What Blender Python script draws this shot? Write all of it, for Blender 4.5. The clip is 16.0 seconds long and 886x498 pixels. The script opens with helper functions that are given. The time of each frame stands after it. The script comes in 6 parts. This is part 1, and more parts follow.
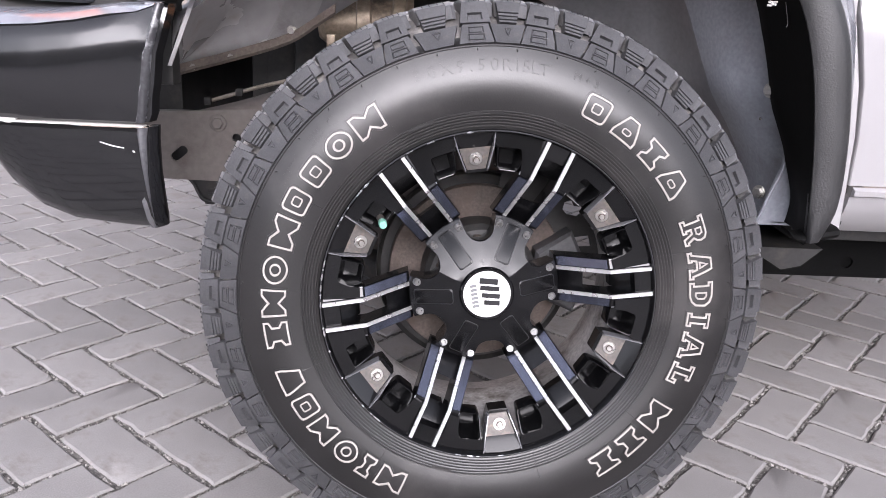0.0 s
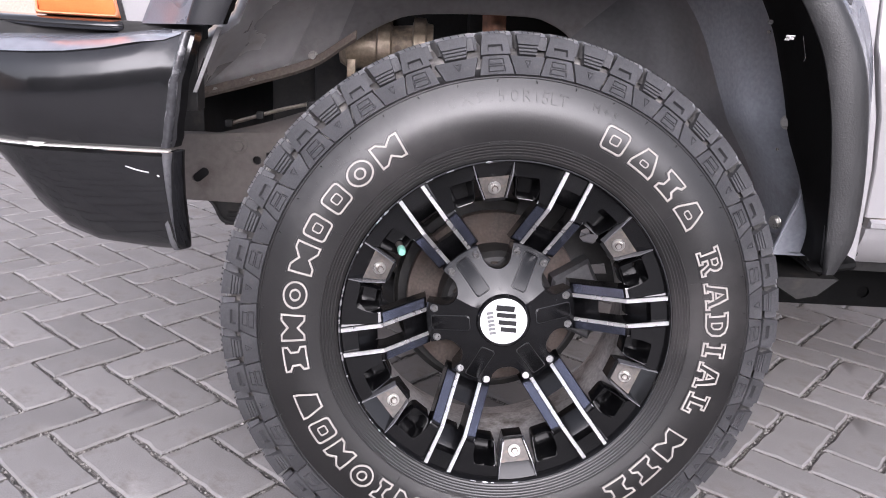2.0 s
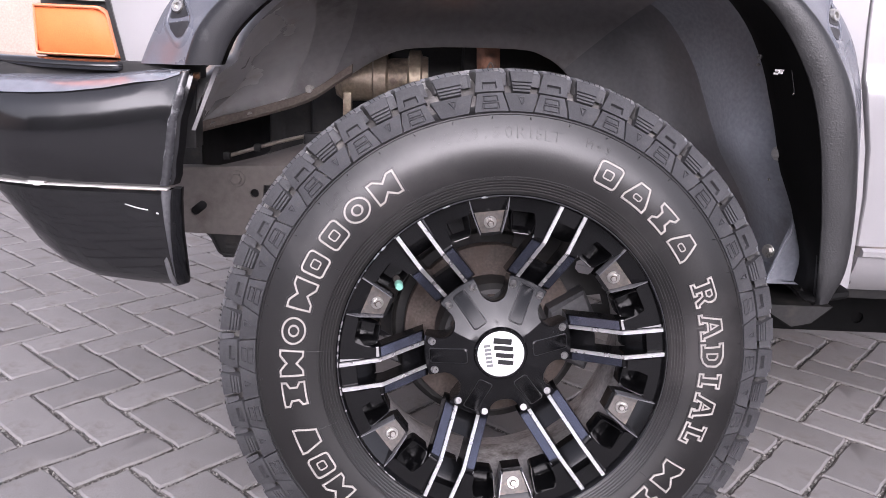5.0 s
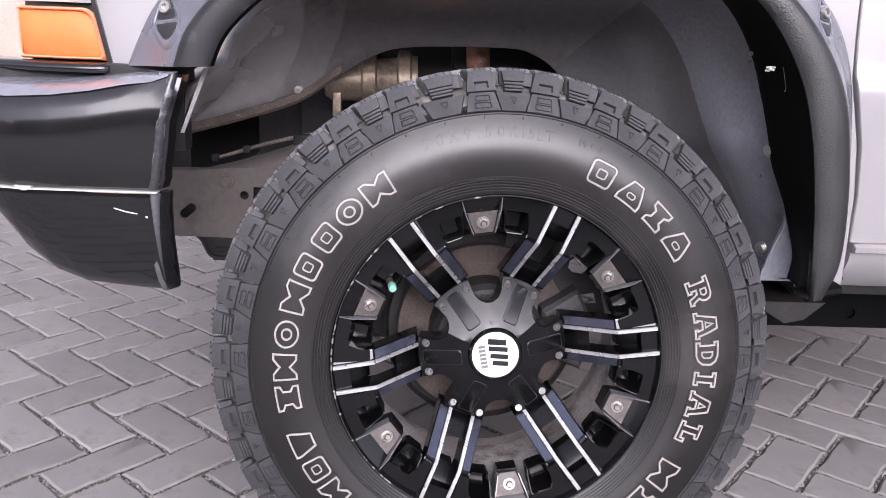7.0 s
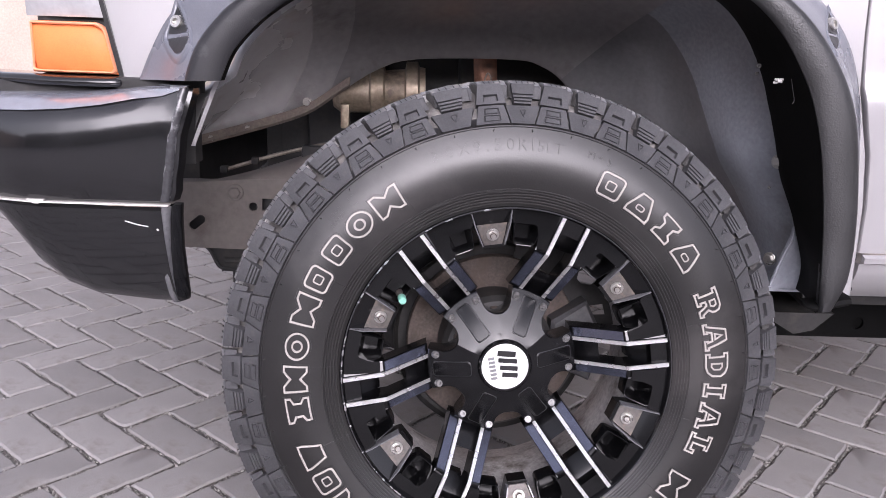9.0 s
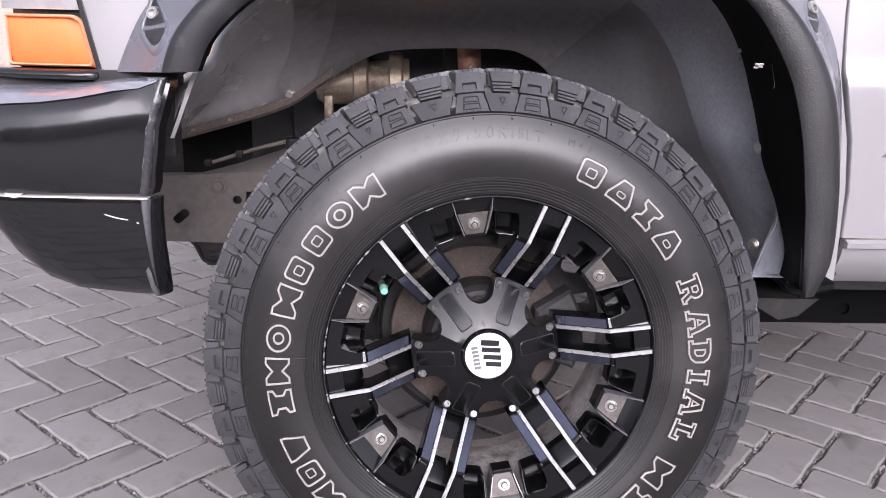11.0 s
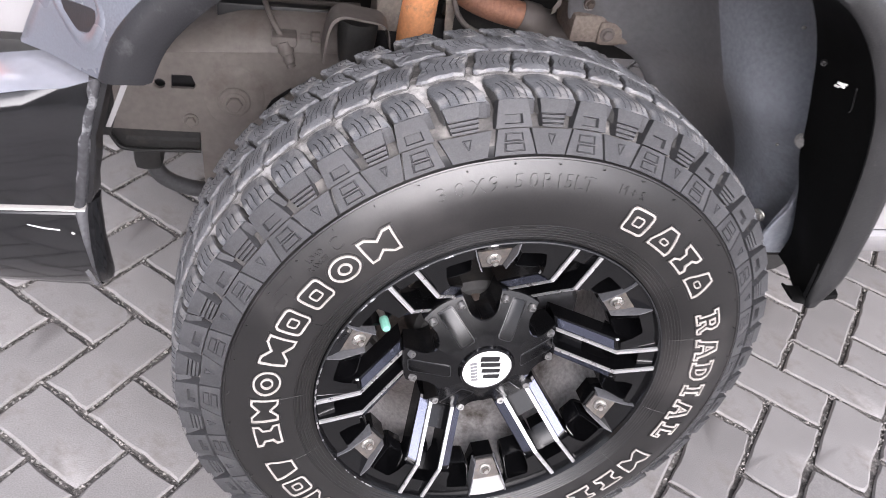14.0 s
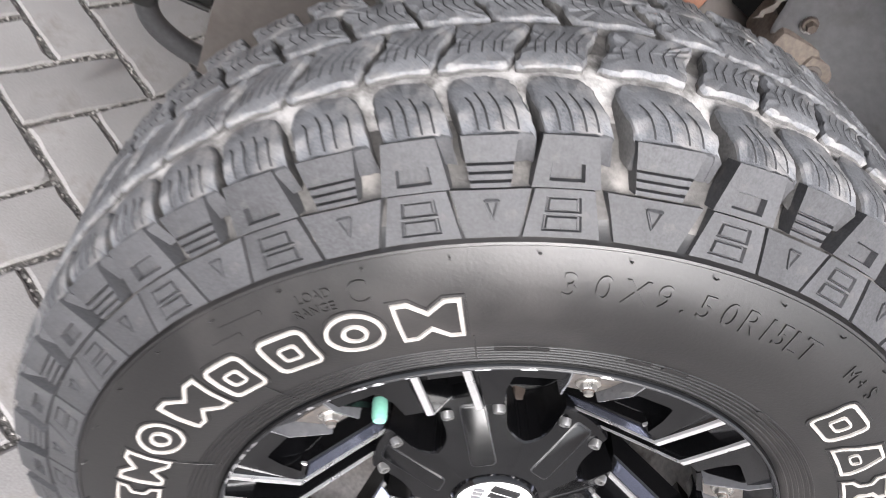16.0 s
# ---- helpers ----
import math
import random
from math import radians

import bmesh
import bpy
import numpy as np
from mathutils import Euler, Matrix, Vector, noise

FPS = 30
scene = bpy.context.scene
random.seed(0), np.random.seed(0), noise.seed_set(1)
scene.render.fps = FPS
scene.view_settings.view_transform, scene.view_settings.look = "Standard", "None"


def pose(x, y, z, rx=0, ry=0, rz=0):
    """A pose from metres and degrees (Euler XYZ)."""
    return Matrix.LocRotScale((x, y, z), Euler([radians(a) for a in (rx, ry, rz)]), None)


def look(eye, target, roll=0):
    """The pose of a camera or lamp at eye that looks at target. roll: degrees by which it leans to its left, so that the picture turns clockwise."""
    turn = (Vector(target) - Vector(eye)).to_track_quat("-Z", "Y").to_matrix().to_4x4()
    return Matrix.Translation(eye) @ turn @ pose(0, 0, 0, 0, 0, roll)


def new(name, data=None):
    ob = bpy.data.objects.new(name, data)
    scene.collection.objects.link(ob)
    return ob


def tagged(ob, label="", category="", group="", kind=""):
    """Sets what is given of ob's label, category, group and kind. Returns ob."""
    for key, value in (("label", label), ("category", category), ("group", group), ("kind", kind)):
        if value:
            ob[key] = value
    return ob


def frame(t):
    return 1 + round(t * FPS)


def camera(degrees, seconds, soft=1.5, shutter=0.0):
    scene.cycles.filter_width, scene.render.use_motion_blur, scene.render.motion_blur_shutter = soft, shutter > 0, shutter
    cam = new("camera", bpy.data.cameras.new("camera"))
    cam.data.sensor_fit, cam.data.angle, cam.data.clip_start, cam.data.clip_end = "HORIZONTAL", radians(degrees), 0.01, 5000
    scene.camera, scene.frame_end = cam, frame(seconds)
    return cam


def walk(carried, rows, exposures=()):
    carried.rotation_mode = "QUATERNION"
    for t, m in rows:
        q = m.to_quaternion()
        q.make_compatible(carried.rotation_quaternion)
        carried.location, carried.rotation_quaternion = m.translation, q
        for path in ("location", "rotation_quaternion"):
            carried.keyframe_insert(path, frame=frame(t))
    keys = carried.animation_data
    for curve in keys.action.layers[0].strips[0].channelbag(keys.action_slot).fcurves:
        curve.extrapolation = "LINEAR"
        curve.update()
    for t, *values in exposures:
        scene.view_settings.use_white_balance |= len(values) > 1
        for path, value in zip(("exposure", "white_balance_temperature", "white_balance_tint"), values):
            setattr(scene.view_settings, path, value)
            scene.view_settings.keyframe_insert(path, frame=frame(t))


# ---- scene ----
cam = camera(56.8, 16.0, 0.5, 0.5)
METRES, EYE, TILT, LEAN, TURN = 1.1, 0.7, -16.5, 0.0, 0.0
PATH = [
    (0, (-0.091, -0.991, 0.729), (-0.03, 0.92, 0.141), 2.7),
    (0.5, (-0.095, -0.991, 0.73), (-0.043, 0.92, 0.141), 2.8),
    (1, (-0.095, -0.991, 0.738), (-0.058, 0.92, 0.149), 3.0),
    (1.5, (-0.097, -0.992, 0.74), (-0.069, 0.921, 0.159), 3.2),
    (2, (-0.099, -0.998, 0.746), (-0.07, 0.924, 0.193), 3.2),
    (2.5, (-0.1, -1.0, 0.748), (-0.071, 0.929, 0.22), 3.1),
    (3, (-0.105, -1.004, 0.753), (-0.077, 0.931, 0.246), 3.0),
    (5.5, (-0.099, -1.003, 0.767), (-0.057, 0.932, 0.262), 2.4),
    (6, (-0.099, -1.0, 0.766), (-0.043, 0.936, 0.267), 2.2),
    (6.5, (-0.1, -0.999, 0.766), (-0.039, 0.937, 0.267), 2.2),
    (7, (-0.105, -0.996, 0.767), (-0.044, 0.937, 0.26), 2.2),
    (7.5, (-0.11, -0.996, 0.769), (-0.054, 0.933, 0.245), 2.1),
    (8, (-0.109, -1.001, 0.77), (-0.052, 0.932, 0.258), 2.1),
    (8.5, (-0.106, -1.0, 0.771), (-0.046, 0.935, 0.269), 2.0),
    (9, (-0.112, -0.998, 0.773), (-0.062, 0.94, 0.284), 2.0),
    (11.5, (-0.092, -0.995, 0.766), (-0.032, 0.936, 0.251), 1.2),
    (12, (-0.093, -0.941, 0.85), (-0.087, 0.952, 0.206), 1.4),
    (12.5, (-0.086, -0.869, 1.083), (-0.009, 0.87, 0.098), 2.3),
    (13, (-0.146, -0.799, 1.143), (0.04, 0.837, 0.008), 4.7),
    (13.5, (-0.227, -0.712, 1.132), (0.169, 0.827, -0.082), 9.2),
    (14, (-0.266, -0.638, 1.105), (0.157, 0.846, -0.167), 11.1),
    (14.5, (-0.278, -0.523, 1.046), (0.192, 0.938, -0.236), 19.9),
    (15, (-0.296, -0.426, 0.979), (0.163, 1.044, -0.298), 29.3),
    (15.5, (-0.308, -0.362, 0.952), (0.162, 1.06, -0.373), 33.1),
    (16, (-0.281, -0.302, 0.919), (0.243, 1.054, -0.454), 36.3),
]
EXPOSURES = [(0, 1.39, 6100, 19), (1, 1.42, 6100, 19), (2, 1.19, 6100, 20), (3, 1.153, 6100, 21), (5.5, 1.07, 6100, 24), (9, 1.06, 6100, 24), (11.5, 1.06, 6100, 23), (12, 1.34, 6150, 22), (12.5, 1.20, 6150, 21), (13.5, 1.243, 6200, 18), (14, 1.50, 6200, 17), (14.5, 1.80, 6200, 16), (15, 1.808, 6250, 14), (16, 1.83, 6300, 12)]
walk(cam, [(t, look(eye, target, roll)) for t, eye, target, roll in PATH], EXPOSURES)

# ---- world and light: an overcast day in a paved yard ----
world = bpy.data.worlds.new("overcast_sky")
scene.world = world
world.use_nodes = True
wn = world.node_tree.nodes
wl = world.node_tree.links
sky = wn.new("ShaderNodeTexSky")
sky.sky_type = "NISHITA"
sky.sun_disc = False
sky.sun_elevation = radians(22.4)
sky.sun_rotation = radians(175.0)
sky.dust_density = 3.0
soft_sky = wn.new("ShaderNodeHueSaturation")
soft_sky.inputs["Saturation"].default_value = 0.22
wl.new(sky.outputs[0], soft_sky.inputs["Color"])
wl.new(soft_sky.outputs[0], wn["Background"].inputs["Color"])
wn["Background"].inputs["Strength"].default_value = 0.145

sun = new("sun", bpy.data.lights.new("sun", "SUN"))
sun.data.energy = 2.0
sun.data.angle = radians(62)
sun.data.color = (1.0, 0.96, 0.92)
sun.matrix_world = look((0.4, -4.6, 1.9), (0, 0, 0))


# ---- materials ----
def mat(name, color, rough=0.5, metal=0.0, spread=0.25, fine=400.0, coarse=9.0, bump=0.15, dirt=None, dirt_amount=0.0,
        dirt_scale=14.0, coat=0.0, per_piece=0.0, rough_spread=0.12, bump_depth=0.001, spec=0.5):
    """A surface with grain at two scales; dirt is a second colour that lies over it in patches."""
    m = bpy.data.materials.new(name)
    m.use_nodes = True
    n, l = m.node_tree.nodes, m.node_tree.links
    b = n["Principled BSDF"]
    b.inputs["Metallic"].default_value = metal
    b.inputs["Coat Weight"].default_value = coat
    b.inputs["Coat Roughness"].default_value = 0.04
    b.inputs["Specular IOR Level"].default_value = spec
    tc = n.new("ShaderNodeTexCoord")
    big = n.new("ShaderNodeTexNoise")
    big.inputs["Scale"].default_value, big.inputs["Detail"].default_value = coarse, 6
    small = n.new("ShaderNodeTexNoise")
    small.inputs["Scale"].default_value, small.inputs["Detail"].default_value = fine, 3
    l.new(tc.outputs["Object"], big.inputs["Vector"])
    l.new(tc.outputs["Object"], small.inputs["Vector"])
    mixn = n.new("ShaderNodeMath")
    mixn.operation = "ADD"
    l.new(big.outputs["Fac"], mixn.inputs[0])
    l.new(small.outputs["Fac"], mixn.inputs[1])
    ramp = n.new("ShaderNodeMapRange")
    ramp.inputs["From Min"].default_value, ramp.inputs["From Max"].default_value = 0.7, 1.3
    ramp.inputs["To Min"].default_value, ramp.inputs["To Max"].default_value = 1 - spread, 1 + spread
    l.new(mixn.outputs[0], ramp.inputs["Value"])
    value = ramp.outputs["Result"]
    if per_piece:
        info = n.new("ShaderNodeObjectInfo")
        pm = n.new("ShaderNodeMapRange")
        pm.inputs["To Min"].default_value, pm.inputs["To Max"].default_value = 1 - per_piece, 1 + per_piece
        l.new(info.outputs["Random"], pm.inputs["Value"])
        mul = n.new("ShaderNodeMath")
        mul.operation = "MULTIPLY"
        l.new(value, mul.inputs[0])
        l.new(pm.outputs["Result"], mul.inputs[1])
        value = mul.outputs[0]
    tint = n.new("ShaderNodeMix")
    tint.data_type, tint.blend_type = "RGBA", "MULTIPLY"
    tint.inputs["Factor"].default_value = 1.0
    tint.inputs[6].default_value = (*color, 1)
    l.new(value, tint.inputs[7])
    out = tint.outputs[2]
    if dirt:
        patch = n.new("ShaderNodeTexNoise")
        patch.inputs["Scale"].default_value, patch.inputs["Detail"].default_value = dirt_scale, 8
        patch.inputs["Roughness"].default_value = 0.65
        l.new(tc.outputs["Object"], patch.inputs["Vector"])
        cut = n.new("ShaderNodeMapRange")
        cut.inputs["From Min"].default_value, cut.inputs["From Max"].default_value = 0.62 - 0.3 * dirt_amount, 0.78 - 0.3 * dirt_amount
        l.new(patch.outputs["Fac"], cut.inputs["Value"])
        lay = n.new("ShaderNodeMix")
        lay.data_type = "RGBA"
        l.new(cut.outputs["Result"], lay.inputs["Factor"])
        l.new(out, lay.inputs[6])
        lay.inputs[7].default_value = (*dirt, 1)
        out = lay.outputs[2]
    l.new(out, b.inputs["Base Color"])
    rr = n.new("ShaderNodeMapRange")
    rr.inputs["To Min"].default_value, rr.inputs["To Max"].default_value = max(0.02, rough - rough_spread), min(1.0, rough + rough_spread)
    l.new(big.outputs["Fac"], rr.inputs["Value"])
    l.new(rr.outputs["Result"], b.inputs["Roughness"])
    if bump:
        bp = n.new("ShaderNodeBump")
        bp.inputs["Strength"].default_value, bp.inputs["Distance"].default_value = bump, bump_depth
        l.new(small.outputs["Fac"], bp.inputs["Height"])
        l.new(bp.outputs["Normal"], b.inputs["Normal"])
    return m


PAVER = mat("concrete_paver", (0.250, 0.239, 0.235), 0.82, spread=0.20, fine=420, coarse=7, bump=0.5, per_piece=0.13,
            dirt=(0.19, 0.172, 0.160), dirt_amount=0.24, dirt_scale=9)
JOINT = mat("joint_sand", (0.125, 0.117, 0.11), 0.95, spread=0.5, fine=500, coarse=40, bump=0.9, bump_depth=0.004,
            dirt=(0.30, 0.28, 0.262), dirt_amount=0.45, dirt_scale=110)
CRUMB = mat("pale_sand_crumb", (0.29, 0.275, 0.26), 0.9, spread=0.40, fine=700, coarse=160, bump=0.0)
RUBBER = mat("tyre_rubber", (0.0105, 0.0098, 0.0097), 0.37, spread=0.35, fine=500, coarse=12, bump=0.10, spec=0.66, rough_spread=0.06,
             dirt=(0.033, 0.0305, 0.0295), dirt_amount=0.30, dirt_scale=6)
TREAD = mat("worn_tread_rubber", (0.135, 0.138, 0.147), 0.6, spread=0.3, fine=700, coarse=40, bump=0.4,
            dirt=(0.26, 0.25, 0.245), dirt_amount=0.35, dirt_scale=45, per_piece=0.12)
DUSTY = mat("dusty_tread_base", (0.20, 0.19, 0.18), 0.9, spread=0.4, fine=500, coarse=40, bump=0.5,
            dirt=(0.55, 0.53, 0.515), dirt_amount=0.62, dirt_scale=42)
# Sides of the blocks: less worn rubber, with the gaps' shade in its colour.
WALLS = mat("tread_side_gap_shade", (0.088, 0.085, 0.083), 0.75, spread=0.35, fine=500, coarse=45, bump=0.4, dirt=(0.20, 0.19, 0.18), dirt_amount=0.22, dirt_scale=40, per_piece=0.15)
GROOVE = mat("brown_groove_dust", (0.095, 0.090, 0.086), 0.85, spread=0.25, fine=400, coarse=30, bump=0.3, dirt=(0.24, 0.224, 0.21), dirt_amount=0.35, dirt_scale=30)
SIDE = mat("side_lug_rubber", (0.053, 0.053, 0.056), 0.52, spread=0.3, fine=600, coarse=30, bump=0.12, spec=0.25,
           dirt=(0.10, 0.094, 0.09), dirt_amount=0.15, dirt_scale=38, per_piece=0.1)
SIPE = mat("cut_in_rubber", (0.030, 0.030, 0.032), 0.8, spread=0.3, bump=0.0)
WHITE_RUBBER = mat("white_letter_rubber", (0.37, 0.345, 0.32), 0.65, spread=0.12, fine=500, coarse=30, bump=0.1,
                   dirt=(0.38, 0.34, 0.30), dirt_amount=0.08, dirt_scale=60)
BLACK_GLOSS = mat("gloss_black_paint", (0.0032, 0.0032, 0.0036), 0.15, spread=0.3, fine=300, coarse=14, bump=0.02, coat=0.1, rough_spread=0.06)
BLACK_CAP = mat("satin_black_cap", (0.0035, 0.0035, 0.004), 0.22, spec=0.5, spread=0.3, fine=500, coarse=25, bump=0.02)
# Black spoke flank; the reflected sky is put into its blue tint.
FACET = mat("flank_sky_tint", (0.115, 0.125, 0.17), 0.16, metal=0.75, spread=0.12, fine=400, coarse=20, bump=0.03)
POLISHED = mat("polished_aluminium", (0.90, 0.89, 0.89), 0.30, metal=0.85, spread=0.05, fine=300, coarse=60, bump=0.01)
TAB = mat("dusty_metal_tab", (0.105, 0.095, 0.088), 0.5, metal=0.3, spread=0.25, fine=300, coarse=60, bump=0.2,
          dirt=(0.20, 0.16, 0.13), dirt_amount=0.3, dirt_scale=90)
CAP_BOLT = mat("bright_socket_bolt", (0.22, 0.217, 0.214), 0.42, metal=0.7, spread=0.15, fine=300, coarse=80, bump=0.03)
BOLT = mat("zinc_bolt", (0.50, 0.485, 0.46), 0.3, metal=0.85, spread=0.15, fine=300, coarse=80, bump=0.05)
BARREL = mat("grimy_rim_barrel", (0.42, 0.40, 0.39), 0.6, metal=0.25, spread=0.3, fine=200, coarse=20, bump=0.2,
             dirt=(0.09, 0.075, 0.06), dirt_amount=0.3)
RUST = mat("rusty_cast_iron", (0.088, 0.070, 0.060), 0.75, metal=0.1, spread=0.4, fine=250, coarse=30, bump=0.4,
           dirt=(0.07, 0.05, 0.04), dirt_amount=0.4, dirt_scale=25)
VALVE_GREEN = mat("green_valve_cap", (0.20, 0.46, 0.36), 0.3, spread=0.1, bump=0.02)
LOGO_WHITE = mat("white_badge", (0.80, 0.79, 0.78), 0.3, spread=0.05, fine=300, coarse=60, bump=0.02)
BADGE_GREY = mat("grey_badge_print", (0.16, 0.16, 0.165), 0.4, spread=0.1, bump=0.0)
# Black of the badge print, and of recesses whose shade is painted.
PRINT_AND_SHADE_BLACK = mat("black_print_and_shade", (0.012, 0.012, 0.013), 0.35, spread=0.1, bump=0.0)
SILVER = mat("silver_car_paint", (0.375, 0.366, 0.37), 0.34, metal=0.35, spread=0.04, fine=900, coarse=5, bump=0.02, coat=0.5, rough_spread=0.05)
BUMPER = mat("black_bumper_paint", (0.0095, 0.0095, 0.0105), 0.13, spread=0.3, fine=45, coarse=4, bump=0.05, coat=0.30, rough_spread=0.06, spec=0.75)
# Sky reflection on the black bumper's top, put into a pale colour.
SKY_SHEEN = mat("sky_reflection_grey", (0.26, 0.268, 0.305), 0.22, metal=0.2, spread=0.12, fine=60, coarse=5, bump=0.04, coat=0.6, spec=0.7)
# Black edges painted grey for the highlight that runs along them.
HIGHLIGHT_EDGE = mat("worn_edge_with_highlight", (0.115, 0.115, 0.122), 0.2, spread=0.15, fine=200, coarse=20, bump=0.2, dirt=(0.05, 0.05, 0.054), dirt_amount=0.10, dirt_scale=90, coat=0.4, rough_spread=0.05)
BUMPER_WORN = mat("chipped_black_edge", (0.050, 0.050, 0.054), 0.25, spread=0.3, fine=200, coarse=30, bump=0.4, dirt=(0.30, 0.30, 0.31), dirt_amount=0.33, dirt_scale=42, coat=0.3, rough_spread=0.05)
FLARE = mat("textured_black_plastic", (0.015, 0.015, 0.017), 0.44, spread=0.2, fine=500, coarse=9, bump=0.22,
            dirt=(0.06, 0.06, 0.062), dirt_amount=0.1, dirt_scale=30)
FLARE_REAR = mat("weathered_black_plastic", (0.011, 0.011, 0.0115), 0.42, spread=0.3, fine=420, coarse=25, bump=0.4, bump_depth=0.001, dirt=(0.035, 0.034, 0.034), dirt_amount=0.10, dirt_scale=140, spec=0.85)
# Flare's outer face, lightened to blue-grey in place of the sky's reflection.
FLARE_TOP = mat("flare_face_sky_tint", (0.118, 0.124, 0.146), 0.28, spread=0.12, fine=500, coarse=8, bump=0.12, coat=0.3,
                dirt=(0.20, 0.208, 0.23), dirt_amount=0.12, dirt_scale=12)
LINER = mat("wheel_arch_liner", (0.265, 0.28, 0.312), 0.34, spec=0.8, spread=0.20, fine=160, coarse=6, bump=0.10,
            dirt=(0.12, 0.115, 0.115), dirt_amount=0.3, dirt_scale=4)
# Deep part of the liner: brown grime, plus shade put into the base.
LINER_DARK = mat("grimy_shaded_liner", (0.20, 0.199, 0.210), 0.33, spec=0.9, metal=0.4, spread=0.12, fine=120, coarse=6, bump=0.05, dirt=(0.10, 0.09, 0.083), dirt_amount=0.35, dirt_scale=4)
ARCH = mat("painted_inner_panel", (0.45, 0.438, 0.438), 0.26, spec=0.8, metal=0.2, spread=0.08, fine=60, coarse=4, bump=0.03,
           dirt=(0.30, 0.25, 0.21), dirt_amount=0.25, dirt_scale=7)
FRAME = mat("dusty_chassis_paint", (0.128, 0.113, 0.104), 0.66, spread=0.14, fine=90, coarse=7, bump=0.08,
            dirt=(0.082, 0.068, 0.060), dirt_amount=0.32, dirt_scale=9)
# Near-black that holds the shade inside the flare and under the door.
SHADE_BLACK = mat("shade_black", (0.0035, 0.0035, 0.0035), 0.6, spec=0.07, spread=0.3, fine=300, coarse=9, bump=0.1)
DARK = mat("oily_black_metal", (0.013, 0.0125, 0.012), 0.6, spread=0.4, fine=150, coarse=15, bump=0.2,
           dirt=(0.035, 0.029, 0.024), dirt_amount=0.2, dirt_scale=20)
STEEL = mat("dusty_bare_steel", (0.21, 0.18, 0.155), 0.6, metal=0.1, spread=0.25, fine=200, coarse=15, bump=0.2, dirt=(0.15, 0.115, 0.09), dirt_amount=0.3, dirt_scale=20)
ORANGE = mat("orange_damper_paint", (0.80, 0.37, 0.17), 0.45, spread=0.15, fine=200, coarse=15, bump=0.1,
             dirt=(0.30, 0.18, 0.11), dirt_amount=0.25, dirt_scale=30)
COPPER = mat("rusty_brown_pipe", (0.34, 0.17, 0.11), 0.6, metal=0.2, spread=0.3, fine=200, coarse=20, bump=0.2,
             dirt=(0.15, 0.10, 0.075), dirt_amount=0.35, dirt_scale=25)
BRASS = mat("brownish_alloy_casting", (0.34, 0.28, 0.21), 0.45, metal=0.6, spread=0.3, fine=150, coarse=20, bump=0.2,
            dirt=(0.13, 0.10, 0.08), dirt_amount=0.35, dirt_scale=20)
SCRATCH = mat("bare_scratch", (0.55, 0.53, 0.51), 0.6, spread=0.1, bump=0.1)
SHADE_WALL = mat("dark_unseen_wall", (0.125, 0.12, 0.105), 0.9, spread=0.5, fine=40, coarse=1.2, bump=0.3)
WALL = mat("yard_wall_plaster", (0.40, 0.32, 0.27), 0.9, spread=0.15, fine=60, coarse=3, bump=0.3)
AMBER = mat("amber_lens", (0.80, 0.205, 0.060), 0.5, spread=0.06, fine=500, coarse=60, bump=0.2, spec=0.25)
PEACH = mat("clear_peach_lens_edge", (0.74, 0.30, 0.16), 0.35, spread=0.06, fine=500, coarse=60, bump=0.05, coat=0.3)
EDGE = mat("worn_bright_edge", (0.50, 0.49, 0.50), 0.35, metal=0.7, spread=0.3, fine=500, coarse=90, bump=0.1)
# Two darker steps of the inner wing's colour, painting its shade towards the top.
WING_SHADE = mat("wing_top_shade", (0.305, 0.295, 0.30), 0.33, spec=0.9, metal=0.5, spread=0.12, fine=70, coarse=4, bump=0.06, dirt=(0.12, 0.108, 0.098), dirt_amount=0.3, dirt_scale=6)
WING_HALF_SHADE = mat("wing_half_shade", (0.375, 0.364, 0.366), 0.30, spec=0.85, metal=0.35, spread=0.12, fine=70, coarse=4, bump=0.05, dirt=(0.14, 0.126, 0.115), dirt_amount=0.3, dirt_scale=6)
BRACKET = mat("dusty_brown_bracket", (0.16, 0.132, 0.112), 0.75, spread=0.35, fine=200, coarse=14, bump=0.3, dirt=(0.14, 0.115, 0.097), dirt_amount=0.3, dirt_scale=18)
BAR = mat("dark_steel_bar", (0.055, 0.055, 0.058), 0.5, spread=0.25, fine=200, coarse=14, bump=0.15)
RAG = mat("torn_pale_plastic", (0.60, 0.585, 0.57), 0.7, spread=0.25, fine=300, coarse=50, bump=0.3)
LENS = mat("clear_lamp_lens", (0.62, 0.62, 0.63), 0.14, metal=0.5, spread=0.12, fine=90, coarse=20, bump=0.15, coat=0.8)


# ---- mesh helpers ----
def mesh_of(name, verts, faces, material, smooth=40):
    me = bpy.data.meshes.new(name)
    me.from_pydata([tuple(v) for v in verts], [], [tuple(f) for f in faces])
    bm = bmesh.new()
    bm.from_mesh(me)
    bmesh.ops.recalc_face_normals(bm, faces=bm.faces)
    bm.to_mesh(me)
    bm.free()
    me.materials.append(material)
    if smooth:
        me.shade_smooth()
        me.set_sharp_from_angle(angle=radians(smooth))
    return me


def put(name, me, parent, label="", m=None):
    ob = new(name, me)
    ob.parent = parent
    if m is not None:
        ob.matrix_basis = m
    if label:
        tagged(ob, label)
    return ob


def part(name, geo, material, parent, label="", m=None, smooth=40):
    return put(name, mesh_of(name, geo[0], geo[1], material, smooth), parent, label, m)


def join(*geos):
    v, f = [], []
    for gv, gf in geos:
        k = len(v)
        v += list(gv)
        f += [tuple(i + k for i in q) for q in gf]
    return v, f


